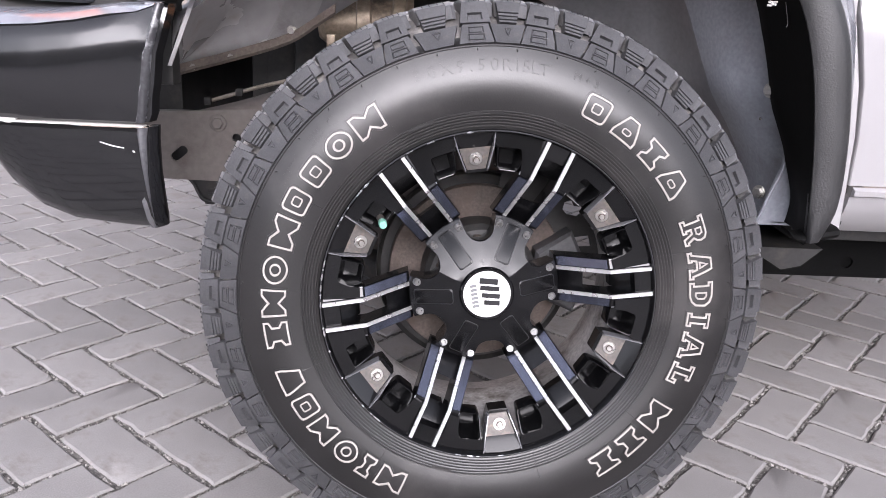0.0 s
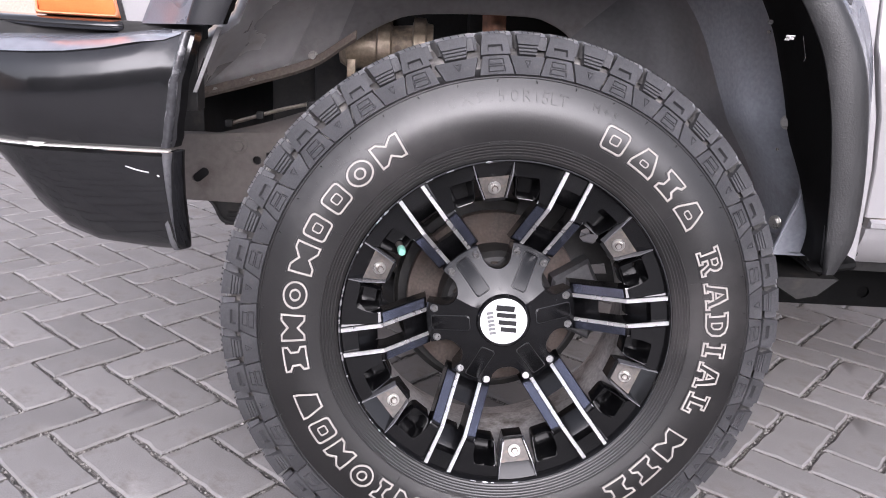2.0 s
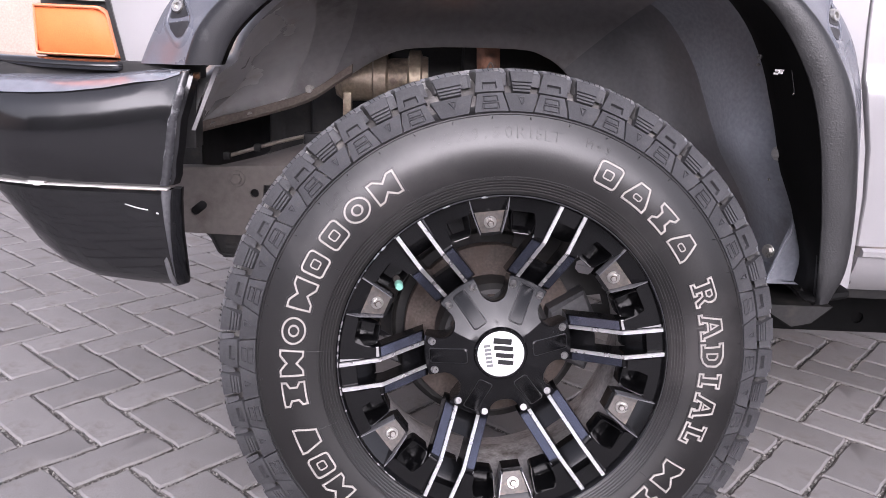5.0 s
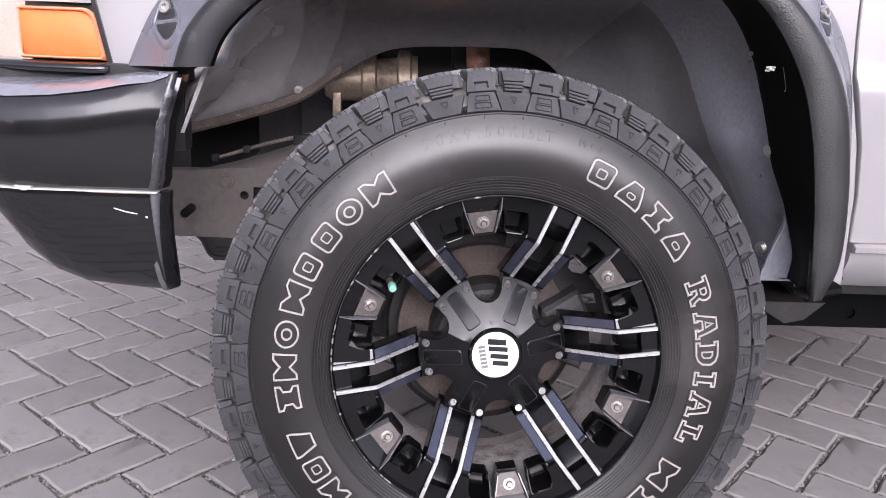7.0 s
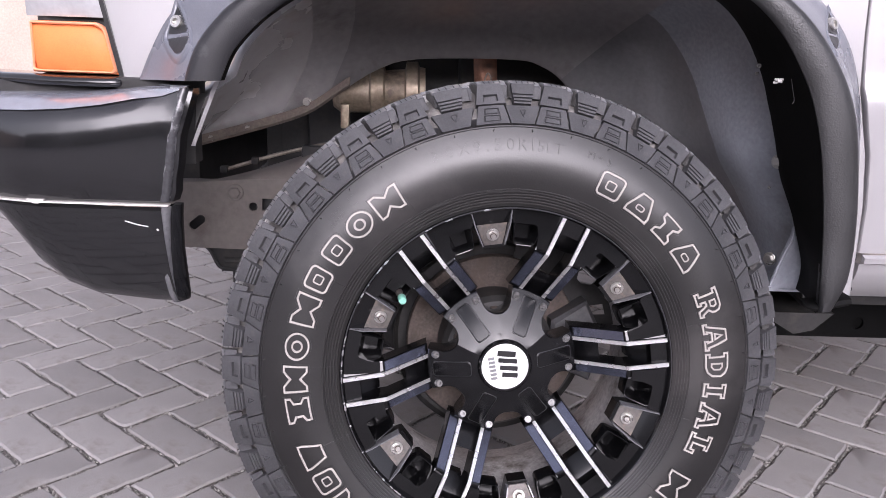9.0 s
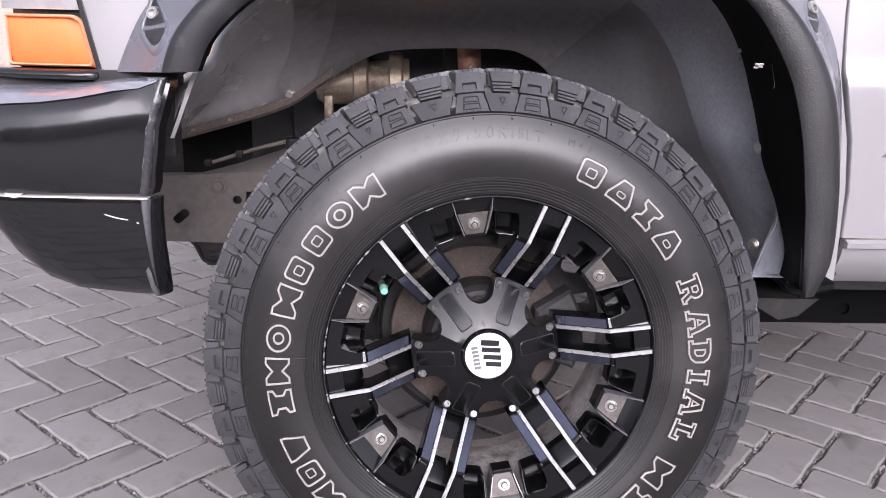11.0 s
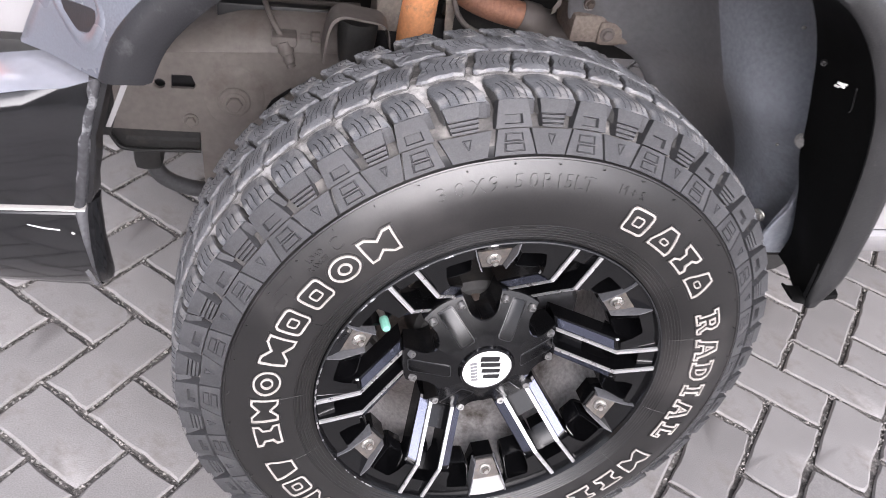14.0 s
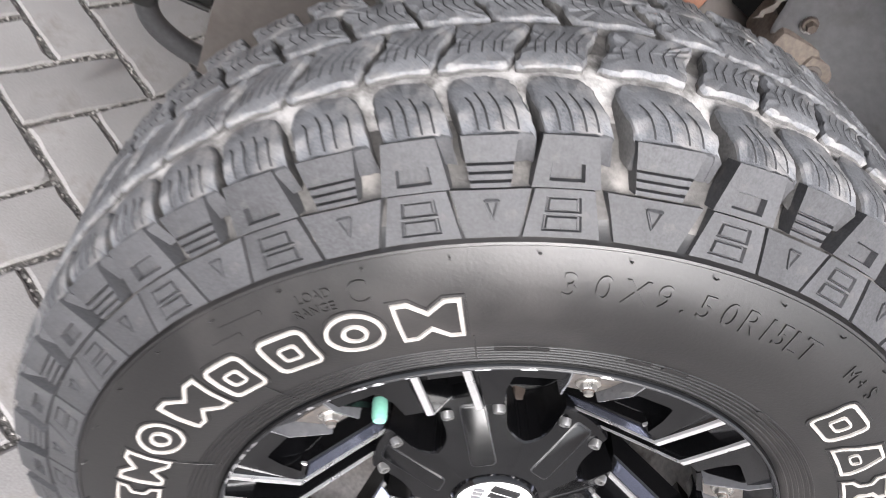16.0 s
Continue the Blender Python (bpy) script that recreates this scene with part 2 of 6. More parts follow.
def moved(geo, m):
    return [tuple(m @ Vector(v)) for v in geo[0]], geo[1]


def loft(rings, closed=True, caps=True):
    """Rings of equally many points, skinned one to the next."""
    n = len(rings[0])
    v = [p for r in rings for p in r]
    f = []
    for i in range(len(rings) - 1):
        for j in range(n if closed else n - 1):
            k = (j + 1) % n
            f.append((i * n + j, i * n + k, (i + 1) * n + k, (i + 1) * n + j))
    if caps and closed:
        f.append(tuple(range(n - 1, -1, -1)))
        f.append(tuple((len(rings) - 1) * n + j for j in range(n)))
    return v, f


def revolve(profile, n=96, closed=False):
    """Profile of (radius, y) turned round the y axis."""
    rings = []
    for i in range(n):
        a = 2 * math.pi * i / n
        rings.append([(r * math.cos(a), y, r * math.sin(a)) for r, y in profile])
    rings.append(rings[0])
    v, f = loft(rings, closed=closed, caps=False)
    m = len(profile)
    f = [tuple(i % (n * m) for i in q) for q in f]
    return v[: n * m], f


def prism(poly, lo, hi, axis="y", bevel=0.0):
    """A polygon in the plane across the axis, from lo to hi, its near edge at lo bevelled."""
    def at(p, d):
        return {"y": (p[0], d, p[1]), "z": (p[0], p[1], d), "x": (d, p[0], p[1])}[axis]
    if bevel:
        cx = sum(p[0] for p in poly) / len(poly)
        cy = sum(p[1] for p in poly) / len(poly)
        inner = []
        for p in poly:
            d = math.hypot(p[0] - cx, p[1] - cy) or 1
            inner.append((p[0] + (cx - p[0]) * bevel / d, p[1] + (cy - p[1]) * bevel / d))
        s = 1 if hi > lo else -1
        return loft([[at(p, lo) for p in inner], [at(p, lo + s * bevel) for p in poly], [at(p, hi) for p in poly]])
    return loft([[at(p, lo) for p in poly], [at(p, hi) for p in poly]])


def holed(outer, holes, lo, hi):
    """A plate in the x-z plane with holes through it, from y = lo to y = hi."""
    from mathutils.geometry import tessellate_polygon
    loops = [outer] + holes
    tris = tessellate_polygon([[Vector((p[0], p[1], 0)) for p in lp] for lp in loops])
    flat = [p for lp in loops for p in lp]
    n = len(flat)
    v = [(p[0], lo, p[1]) for p in flat] + [(p[0], hi, p[1]) for p in flat]
    f = [tuple(t) for t in tris] + [tuple(i + n for i in reversed(t)) for t in tris]
    k = 0
    for lp in loops:
        m = len(lp)
        for j in range(m):
            a, b = k + j, k + (j + 1) % m
            f.append((a, b, b + n, a + n))
        k += m
    return v, f


def circle(cx, cz, r, n=20, sx=1.0, turn=0.0):
    return [(cx + r * sx * math.cos(t) * math.cos(turn) - r * math.sin(t) * math.sin(turn),
             cz + r * sx * math.cos(t) * math.sin(turn) + r * math.sin(t) * math.cos(turn))
            for t in (2 * math.pi * i / n for i in range(n))]


def rounded(w, h, r, n=4, cx=0.0, cz=0.0):
    out = []
    for qx, qz, a0 in ((1, 1, 0), (-1, 1, 90), (-1, -1, 180), (1, -1, 270)):
        for i in range(n + 1):
            a = radians(a0 + 90 * i / n)
            out.append((cx + qx * (w / 2 - r) + r * math.cos(a), cz + qz * (h / 2 - r) + r * math.sin(a)))
    return out


def tube(points, r, n=12, steps=6):
    """A round bar along a smooth curve through the points; r is one radius or one for each point."""
    pts = [Vector(p) for p in points]
    rs = r if isinstance(r, (list, tuple)) else [r] * len(pts)
    line, rad = [], []
    for i in range(len(pts) - 1):
        p0, p1, p2, p3 = pts[max(i - 1, 0)], pts[i], pts[i + 1], pts[min(i + 2, len(pts) - 1)]
        for s in range(steps):
            t = s / steps
            line.append(0.5 * (2 * p1 + (p2 - p0) * t + (2 * p0 - 5 * p1 + 4 * p2 - p3) * t * t + (3 * p1 - p0 - 3 * p2 + p3) * t ** 3))
            rad.append(rs[i] + (rs[i + 1] - rs[i]) * t)
    line.append(pts[-1])
    rad.append(rs[-1])
    rings, side = [], None
    for i, p in enumerate(line):
        d = (line[min(i + 1, len(line) - 1)] - line[max(i - 1, 0)]).normalized()
        if side is None:
            side = d.orthogonal().normalized()
        side = (side - d * side.dot(d)).normalized()
        up = d.cross(side)
        rings.append([tuple(p + rad[i] * (math.cos(2 * math.pi * j / n) * side + math.sin(2 * math.pi * j / n) * up)) for j in range(n)])
    return loft(rings)


def lathe_bar(p0, p1, profile, n=20):
    """A turned piece from p0 to p1: profile of (share of the length, radius)."""
    p0, p1 = Vector(p0), Vector(p1)
    d = (p1 - p0).normalized()
    a = d.orthogonal().normalized()
    b = d.cross(a)
    rings = []
    for s, r in profile:
        c = p0 + (p1 - p0) * s
        rings.append([tuple(c + r * (math.cos(2 * math.pi * j / n) * a + math.sin(2 * math.pi * j / n) * b)) for j in range(n)])
    return loft(rings)


def box(x0, x1, y0, y1, z0, z1, b=0.004):
    """A block with bevelled edges."""
    bm = bmesh.new()
    bmesh.ops.create_cube(bm, size=1)
    for v in bm.verts:
        v.co = Vector((x0 + (v.co.x + 0.5) * (x1 - x0), y0 + (v.co.y + 0.5) * (y1 - y0), z0 + (v.co.z + 0.5) * (z1 - z0)))
    if b:
        bmesh.ops.bevel(bm, geom=list(bm.edges), offset=b, segments=2, affect="EDGES", profile=0.6)
    bm.verts.index_update()
    out = [tuple(v.co) for v in bm.verts], [tuple(v.index for v in f.verts) for f in bm.faces]
    bm.free()
    return out


def hex_bolt(r=0.0075, h=0.005, washer=True):
    """A hexagon head with a washer, facing -y, its seat at y = 0."""
    head = loft([[(r * s * math.cos(radians(60 * i)), y, r * s * math.sin(radians(60 * i))) for i in range(6)]
                 for s, y in ((1.0, 0.0), (1.0, -h * 0.8), (0.86, -h))])
    if not washer:
        return head
    w = 1.45 * r
    disc = loft([[(w * s * math.cos(radians(18 * i)), y, w * s * math.sin(radians(18 * i))) for i in range(20)]
                 for s, y in ((1.0, 0.001), (1.0, -h * 0.2), (0.93, -h * 0.3))])
    return join(head, disc)


def socket_bolt(r=0.0046, h=0.004):
    """A round head with a hexagon socket, facing -y."""
    rings = [[(r * s * math.cos(radians(20 * i)), y, r * s * math.sin(radians(20 * i))) for i in range(18)]
             for s, y in ((1.0, 0.002), (1.0, -h * 0.6), (0.88, -h), (0.50, -h), (0.46, -h * 0.35))]
    return loft(rings)


def lerp_table(table, x):
    if x <= table[0][0]:
        return table[0][1]
    for (x0, y0), (x1, y1) in zip(table, table[1:]):
        if x <= x1:
            return y0 + (y1 - y0) * (x - x0) / (x1 - x0)
    return table[-1][1]


def smooth_line(pts, steps=4):
    """Catmull-Rom through points of any size."""
    out = []
    for i in range(len(pts) - 1):
        p = [pts[max(i - 1, 0)], pts[i], pts[i + 1], pts[min(i + 2, len(pts) - 1)]]
        for s in range(steps):
            t = s / steps
            out.append(tuple(0.5 * (2 * b + (c - a) * t + (2 * a - 5 * b + 4 * c - d) * t * t + (3 * b - a - 3 * c + d) * t ** 3) for a, b, c, d in zip(*p)))
    out.append(tuple(pts[-1]))
    return out


# ---- ground: herringbone concrete pavers over a bed of joint sand ----
def ground_bed():
    ob = part("ground", ([(-60, -60, -0.0075), (60, -60, -0.0075), (60, 60, -0.0075), (-60, 60, -0.0075)], [(0, 1, 2, 3)]), JOINT, None, smooth=0)
    return tagged(ob, "grey paved yard of concrete blocks with sandy joints", "paving", kind="structure")


ground = ground_bed()

# ---- the truck ----
truck = tagged(new("pickup_truck"), "silver pickup truck with black bumper, black wheel-arch flare and off-road wheel", "truck")

# ---- wheel: its own frame has the axle along y, the outer face towards -y ----
WHEEL_AT = pose(0, 0.004, 0.365, -5.2, 0, 2.7)
BARREL_PROFILE = [(0.2145, -0.020), (0.2155, -0.0275), (0.2125, -0.0335), (0.2075, -0.0345), (0.2045, -0.031), (0.2015, -0.022), (0.1985, -0.012),
                  (0.196, 0.010), (0.194, 0.05), (0.180, 0.075), (0.178, 0.12), (0.190, 0.15), (0.194, 0.185), (0.206, 0.19), (0.206, 0.194),
                  (0.198, 0.194), (0.196, 0.15), (0.184, 0.12), (0.187, 0.075), (0.200, 0.05), (0.203, 0.0)]
wheel = part("wheel", revolve([(r - 0.004, max(y, -0.010)) if y < 0.06 else (r, y) for r, y in BARREL_PROFILE], 120, True), BARREL, truck, "black off-road alloy wheel with a white-lettered tyre", WHEEL_AT)


def polar(r, a, y):
    return (r * math.cos(a), y, r * math.sin(a))


# outer side of the tyre: radius against depth
SIDE_TABLE = [(0.203, -0.016), (0.2075, -0.024), (0.2125, -0.0305), (0.2155, -0.0326)]
for rib in (0.2165, 0.2200, 0.2235, 0.2270, 0.2305, 0.2335):
    base = -0.0326 - (rib - 0.2155) * 0.27
    SIDE_TABLE += [(rib, base), (rib + 0.0005, base - 0.0008), (rib + 0.0014, base - 0.0009), (rib + 0.0019, base - 0.0003)]
SIDE_TABLE += [(0.2375, -0.0383), (0.245, -0.0405), (0.256, -0.0425), (0.268, -0.0432), (0.280, -0.0420), (0.292, -0.0388),
               (0.302, -0.0350), (0.3095, -0.0318), (0.3105, -0.0325), (0.3120, -0.0318), (0.3128, -0.0285), (0.322, -0.0225), (0.333, -0.0120), (0.343, -0.0010), (0.351, 0.0090)]


def side_y(r):
    return lerp_table(SIDE_TABLE, r)


def tyre_profile():
    outer = [(r, y) for r, y in SIDE_TABLE]
    crown = [(0.3545, 0.018), (0.3590, 0.032), (0.3634, 0.044), (0.3628, 0.056), (0.3605, 0.077), (0.3612, 0.098), (0.3595, 0.12), (0.3585, 0.148), (0.354, 0.155)]
    inner = [(0.345, 0.164), (0.330, 0.174), (0.310, 0.186), (0.285, 0.196), (0.262, 0.198), (0.240, 0.193), (0.220, 0.188), (0.203, 0.176)]
    return outer + crown + inner


def above_ground(geo, base=Matrix.Identity(4)):
    """Rubber that would sink into the ground is pressed flat on it."""
    m = WHEEL_AT @ base
    back = m.inverted()
    out = []
    for v in geo[0]:
        w = m @ Vector(v)
        if w.z < 0.002:
            w.z = 0.002
            v = tuple(back @ w)
        out.append(v)
    return out, geo[1]


def tyre():
    v, f = revolve(tyre_profile(), 240)
    ob = part("tyre", above_ground((v, f)), RUBBER, wheel, "black rubber tyre with raised sidewall lettering", smooth=50)
    ob.data.materials.append(DUSTY)
    ob.data.materials.append(GROOVE)
    m = len(tyre_profile())
    k = len(SIDE_TABLE)
    for p in ob.data.polygons:
        rows = sorted(i % m for i in p.vertices)
        if rows[0] >= k and rows[-1] <= k + 4:
            p.material_index = 1
        elif rows[0] >= k - 4 and rows[-1] <= k + 9:
            p.material_index = 2
    return ob


tyre()
part("rim_lip", revolve([(0.2085, -0.018), (0.2108, -0.0290), (0.2100, -0.0340), (0.2080, -0.0352), (0.2064, -0.0335), (0.2052, -0.0240), (0.2030, -0.008), (0.199, 0.012), (0.2025, 0.012), (0.206, -0.008)], 160, True),
     BLACK_GLOSS, wheel, "gloss black rim lip with a worn edge", Matrix.Diagonal((1.014, 1, 1.014, 1)), 50)
part("lip_wear", revolve([(0.2092, -0.0350), (0.2084, -0.0356), (0.2076, -0.0354), (0.2084, -0.0346)], 160, True), FLARE, wheel, "", Matrix.Diagonal((1.014, 1, 1.014, 1)), 50)

# the pitch of the tread: middles of the lugs with a square pocket, round the tyre
POCKET_AT = [139.0, 125.0, 112.0, 95.6, 82.3, 68.5, 55.2]
POCKET_AT += [55.2 - 276.2 / 20 * i for i in range(1, 20)]


def panel(line, half, recesses, deep=0.006):
    """A raised pad on the tyre: line of (r, y) from its foot to its top, half(s) its half angle, recesses (u0, u1, s0, s1, depth)."""
    us = sorted({-1.0, 1.0, *[u + e for u0, u1, *_ in recesses for u, e in ((u0, -0.03), (u0, 0.03), (u1, -0.03), (u1, 0.03))]})
    n = len(line)
    seg = [math.hypot(line[i + 1][0] - line[i][0], line[i + 1][1] - line[i][1]) for i in range(n - 1)]
    total = sum(seg)
    marks = [sum(seg[:i]) / total for i in range(n)]
    ss = sorted({*marks, *[s + e for *_, s0, s1, d in recesses for s, e in ((s0, -0.012), (s0, 0.012), (s1, -0.012), (s1, 0.012))]})

    def at(s):
        for i in range(n - 1):
            if s <= marks[i + 1] + 1e-9:
                t = (s - marks[i]) / (marks[i + 1] - marks[i])
                dr, dy = line[i + 1][0] - line[i][0], line[i + 1][1] - line[i][1]
                ln = math.hypot(dr, dy)
                return line[i][0] + dr * t, line[i][1] + dy * t, -dy / ln, dr / ln
    v, f = [], []
    for s in ss:
        r, y, nr, ny = at(s)
        for u in us:
            d = 0.0
            for u0, u1, s0, s1, depth in recesses:
                if u0 <= u <= u1 and s0 <= s <= s1:
                    d = depth
            v.append(polar(r + nr * d, u * half(s), y + ny * d))
    nu, ns = len(us), len(ss)
    for i in range(ns - 1):
        for j in range(nu - 1):
            f.append((i * nu + j, i * nu + j + 1, (i + 1) * nu + j + 1, (i + 1) * nu + j))
    rim = [j for j in range(nu)] + [i * nu + nu - 1 for i in range(1, ns)] + [(ns - 1) * nu + j for j in range(nu - 2, -1, -1)] + [i * nu for i in range(ns - 2, 0, -1)]
    k = len(v)
    for q in rim:
        s = ss[q // nu]
        r, y, nr, ny = at(s)
        a = us[q % nu] * half(s) * 1.05
        v.append(polar(r + nr * deep, a, y + ny * deep))
    for i in range(len(rim)):
        j = (i + 1) % len(rim)
        f.append((rim[i], rim[j], k + j, k + i))
    return v, f


def tread_slab(y0, y1, half, r0, r1, shape, skew=0.0):
    """A tread block: its outline in (share across, share round) from a shape, skewed, with worn round edges."""
    outline = smooth_line(shape + [shape[0]], 4)[:-1]
    rolled = shape is TONGUE

    def sink(p):
        return 0.0058 * (max(0.0, 0.30 - p) / 0.30) ** 2 if rolled else 0.0
    rings = []
    rnd = random.Random(int(half * 1e5) + int(y0 * 1e4))
    for r, s in ((r0, 1.03), (r1 - 0.0030, 1.0), (r1 - 0.0009, 0.965), (r1, 0.90)):
        ring = []
        for p, u in outline:
            w = s + rnd.uniform(-0.035, 0.035)
            t = (p - 0.5) * w
            ring.append(polar(r + (rnd.uniform(-0.0011, 0.0005) * (0.4 if rolled else 1.0) - sink(p * s) if r > r0 else 0.0), u * w * half + skew * t, (y0 + y1) / 2 + t * (y1 - y0)))
        rings.append(ring)
    v, f = loft(rings)
    k = len(outline)
    f = f[:-2]
    centre = len(v)
    v.append(polar(r1 + 0.0002, 0.0, (y0 + y1) / 2))
    for j in range(k):
        f.append((3 * k + j, 3 * k + (j + 1) % k, centre))
    solid = len(f)
    corner_faces.clear()
    corner_faces.update(i * k + j for i in range(3) for j in range(k) if rolled and outline[j][0] < 0.06 and outline[(j + 1) % k][0] < 0.06)
    # fine cuts drawn as dark strips on the block's face: straight ones at the shoulder, chevrons in the middle rows
    for u0 in (-0.62, -0.22, 0.20, 0.60) if rolled else (-0.68, -0.36, -0.02, 0.33, 0.66):
        w = rnd.uniform(-0.05, 0.05)
        if shape is TONGUE:
            reach = 0.66 - 0.22 * abs(u0)
            line = [(0.035, u0 + w + 0.05), (0.09, u0 + w + 0.04), (0.16, u0 + w + 0.03), (0.28, u0 + w), (0.42, u0 + w), (reach, u0 + w + 0.09)]
        else:
            line = [(0.24, u0 + w - 0.08), (0.50, u0 + w + 0.07), (0.74, u0 + w - 0.08)]
        half_cut = (0.00062 if rolled else 0.00045) / r1
        for (pa, ua), (pb, ub) in zip(line, line[1:]):
            q = len(v)
            for p, u, e in ((pa, ua, -1), (pa, ua, 1), (pb, ub, 1), (pb, ub, -1)):
                t = p - 0.5
                v.append(polar(r1 + 0.0006 - sink(p), u * half * 0.9 + skew * t + e * half_cut, (y0 + y1) / 2 + t * (y1 - y0)))
            f.append((q, q + 1, q + 2, q + 3))
    cut_from[0] = solid
    return v, f


cut_from = [0]
corner_faces = set()


TONGUE = [(0.0, -0.98), (0.0, -0.5), (0.0, 0.5), (0.0, 0.98), (0.35, 1.0), (0.74, 0.97), (0.94, 0.70), (1.0, 0.22), (1.0, -0.30), (0.94, -0.78), (0.74, -0.98), (0.35, -1.0)]
BRICK = [(0.0, -0.95), (0.02, 0.0), (0.0, 0.9), (0.3, 1.0), (0.55, 0.88), (0.8, 1.0), (1.0, 0.92), (0.97, 0.0), (1.0, -0.9), (0.75, -1.0), (0.45, -0.9), (0.2, -1.0)]


SIDE_LINE = [(0.3385, -0.0195), (0.350, -0.0140), (0.3590, -0.0098), (0.3628, -0.0078)]


def shoulder_lug(kind, half):
    if kind == "pocket":
        side = panel(SIDE_LINE, lambda s: half * (1.12 - 0.30 * s), [(-0.50, 0.50, 0.14, 0.46, 0.0046)], 0.013)
    else:
        side = panel(SIDE_LINE, lambda s: half * (0.60 + 0.21 * s), [(-0.97, 0.97, 0.10, 0.145, 0.0040), (-0.97, 0.97, 0.27, 0.315, 0.0040), (-0.97, 0.97, 0.44, 0.485, 0.0040)], 0.012)
    return side


def foot_pad(kind, half):
    """A low pad under a lug with cut lines: two stacked windows, or a small pointed mark."""
    line = [(0.3145, -0.0304), (0.325, -0.0246), (0.3365, -0.0180)]
    d = 0.0019
    if kind == "pocket":
        cuts = [(-0.46, 0.46, s, s + 0.035, d) for s in (0.14, 0.42, 0.53, 0.80)]
        cuts += [(u, u + 0.09, s, s + 0.315, d) for u in (-0.51, 0.44) for s in (0.14, 0.53)]
        return panel(line, lambda s: half * (1.155 - 0.33 * s), cuts, 0.0075)
    pad = panel(line, lambda s: half * (0.745 + 0.31 * s), [], 0.0075)
    corners = [(-0.20, 0.76), (0.16, 0.76), (-0.05, 0.36)]
    ridges = []
    for (ua, sa), (ub, sb) in zip(corners, corners[1:] + corners[:1]):
        rings = []
        for u, q in ((ua, sa), (ub, sb)):
            r, y = line[0][0] + (line[-1][0] - line[0][0]) * q, line[0][1] + (line[-1][1] - line[0][1]) * q
            a = u * half * (0.745 + 0.31 * q)
            e = 0.0009
            across = (e / r, 0.0) if abs(sa - sb) > 0.1 else (0.0, e)
            rings.append([polar(r - across[1], a - across[0], y), polar(r - across[1] * 0.4, a - across[0] * 0.4, y - 0.0013), polar(r + across[1] * 0.4, a + across[0] * 0.4, y - 0.0013), polar(r + across[1], a + across[0], y)])
        ridges.append(loft(rings))
    return join(pad, *ridges)


lug_meshes = {}


def lug_mesh(name, geo, material):
    me = mesh_of(name, *geo, material, 30)
    if name == "tread_block":
        me.materials.append(SIPE)
        me.materials.append(WALLS)
        me.materials.append(SIDE)
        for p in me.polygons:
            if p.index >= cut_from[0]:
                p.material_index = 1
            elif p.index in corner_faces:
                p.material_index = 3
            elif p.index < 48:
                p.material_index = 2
    return me


def lug_piece(name, key, make, material, label, turn):
    m = Matrix.Rotation(-turn, 4, "Y")
    low = abs((math.degrees(turn) + 90 + 180) % 360 - 180) < 26
    if low:
        me = lug_mesh(name, above_ground(make(), m), material)
    else:
        if key not in lug_meshes:
            lug_meshes[key] = lug_mesh(name, make(), material)
        me = lug_meshes[key]
    return put(name, me, wheel, label, m)


def tread():
    n = len(POCKET_AT)
    for i, a in enumerate(POCKET_AT):
        b = POCKET_AT[(i + 1) % n] - (360 if i == n - 1 else 0)
        c = POCKET_AT[i - 1] + (360 if i == 0 else 0)
        prev_gap, gap = round(c - a, 1), round(a - b, 1)
        hp = radians(min(prev_gap, gap) * 0.243)
        hv = radians(gap * 0.5) - radians(gap * 0.243)
        for kind, mid, half in (("pocket", a, hp), ("ribbed", (a + b) / 2, hv)):
            key = (kind, round(half, 4))
            t = radians(mid)
            lug_piece("shoulder_lug", ("s", *key), lambda: shoulder_lug(kind, half * 0.85), SIDE, "", t)
            lug_piece("side_pad", ("f", *key), lambda: foot_pad(kind, half), SIDE, "", t)
            h = half * 0.81
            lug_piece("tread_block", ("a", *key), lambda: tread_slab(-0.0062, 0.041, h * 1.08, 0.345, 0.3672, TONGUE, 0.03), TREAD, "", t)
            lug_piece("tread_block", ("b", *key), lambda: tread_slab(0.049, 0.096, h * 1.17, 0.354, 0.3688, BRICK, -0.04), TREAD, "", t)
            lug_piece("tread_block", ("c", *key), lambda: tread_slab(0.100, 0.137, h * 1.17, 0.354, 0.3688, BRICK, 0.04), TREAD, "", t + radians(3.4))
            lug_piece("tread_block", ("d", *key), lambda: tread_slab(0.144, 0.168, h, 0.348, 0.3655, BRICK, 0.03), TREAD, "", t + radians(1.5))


tread()


# ---- sidewall lettering ----
def wrapped(geo, mid_r, mid_a, proud):
    """Flat (u, v, w) shapes laid round the sidewall: u along the arc, v outwards, w above the rubber."""
    out = []
    for u, v, w in geo[0]:
        r = mid_r + v
        out.append(polar(r, mid_a - u / mid_r, side_y(r) - w - proud))
    return out, geo[1]


def outline_shape(outer, inner):
    """A ring between two loops of equal length, with a rounded top."""
    mid_o = [(o[0] * 0.85 + i[0] * 0.15, o[1] * 0.85 + i[1] * 0.15, 0.0012) for o, i in zip(outer, inner)]
    mid_i = [(o[0] * 0.15 + i[0] * 0.85, o[1] * 0.15 + i[1] * 0.85, 0.0012) for o, i in zip(outer, inner)]
    rings = [[(x, y, -0.001) for x, y in outer], mid_o, mid_i, [(x, y, -0.001) for x, y in inner]]
    n = len(outer)
    v = [p for ring in rings for p in ring]
    f = []
    for i in range(3):
        for j in range(n):
            k = (j + 1) % n
            f.append((i * n + j, i * n + k, (i + 1) * n + k, (i + 1) * n + j))
    return v, f


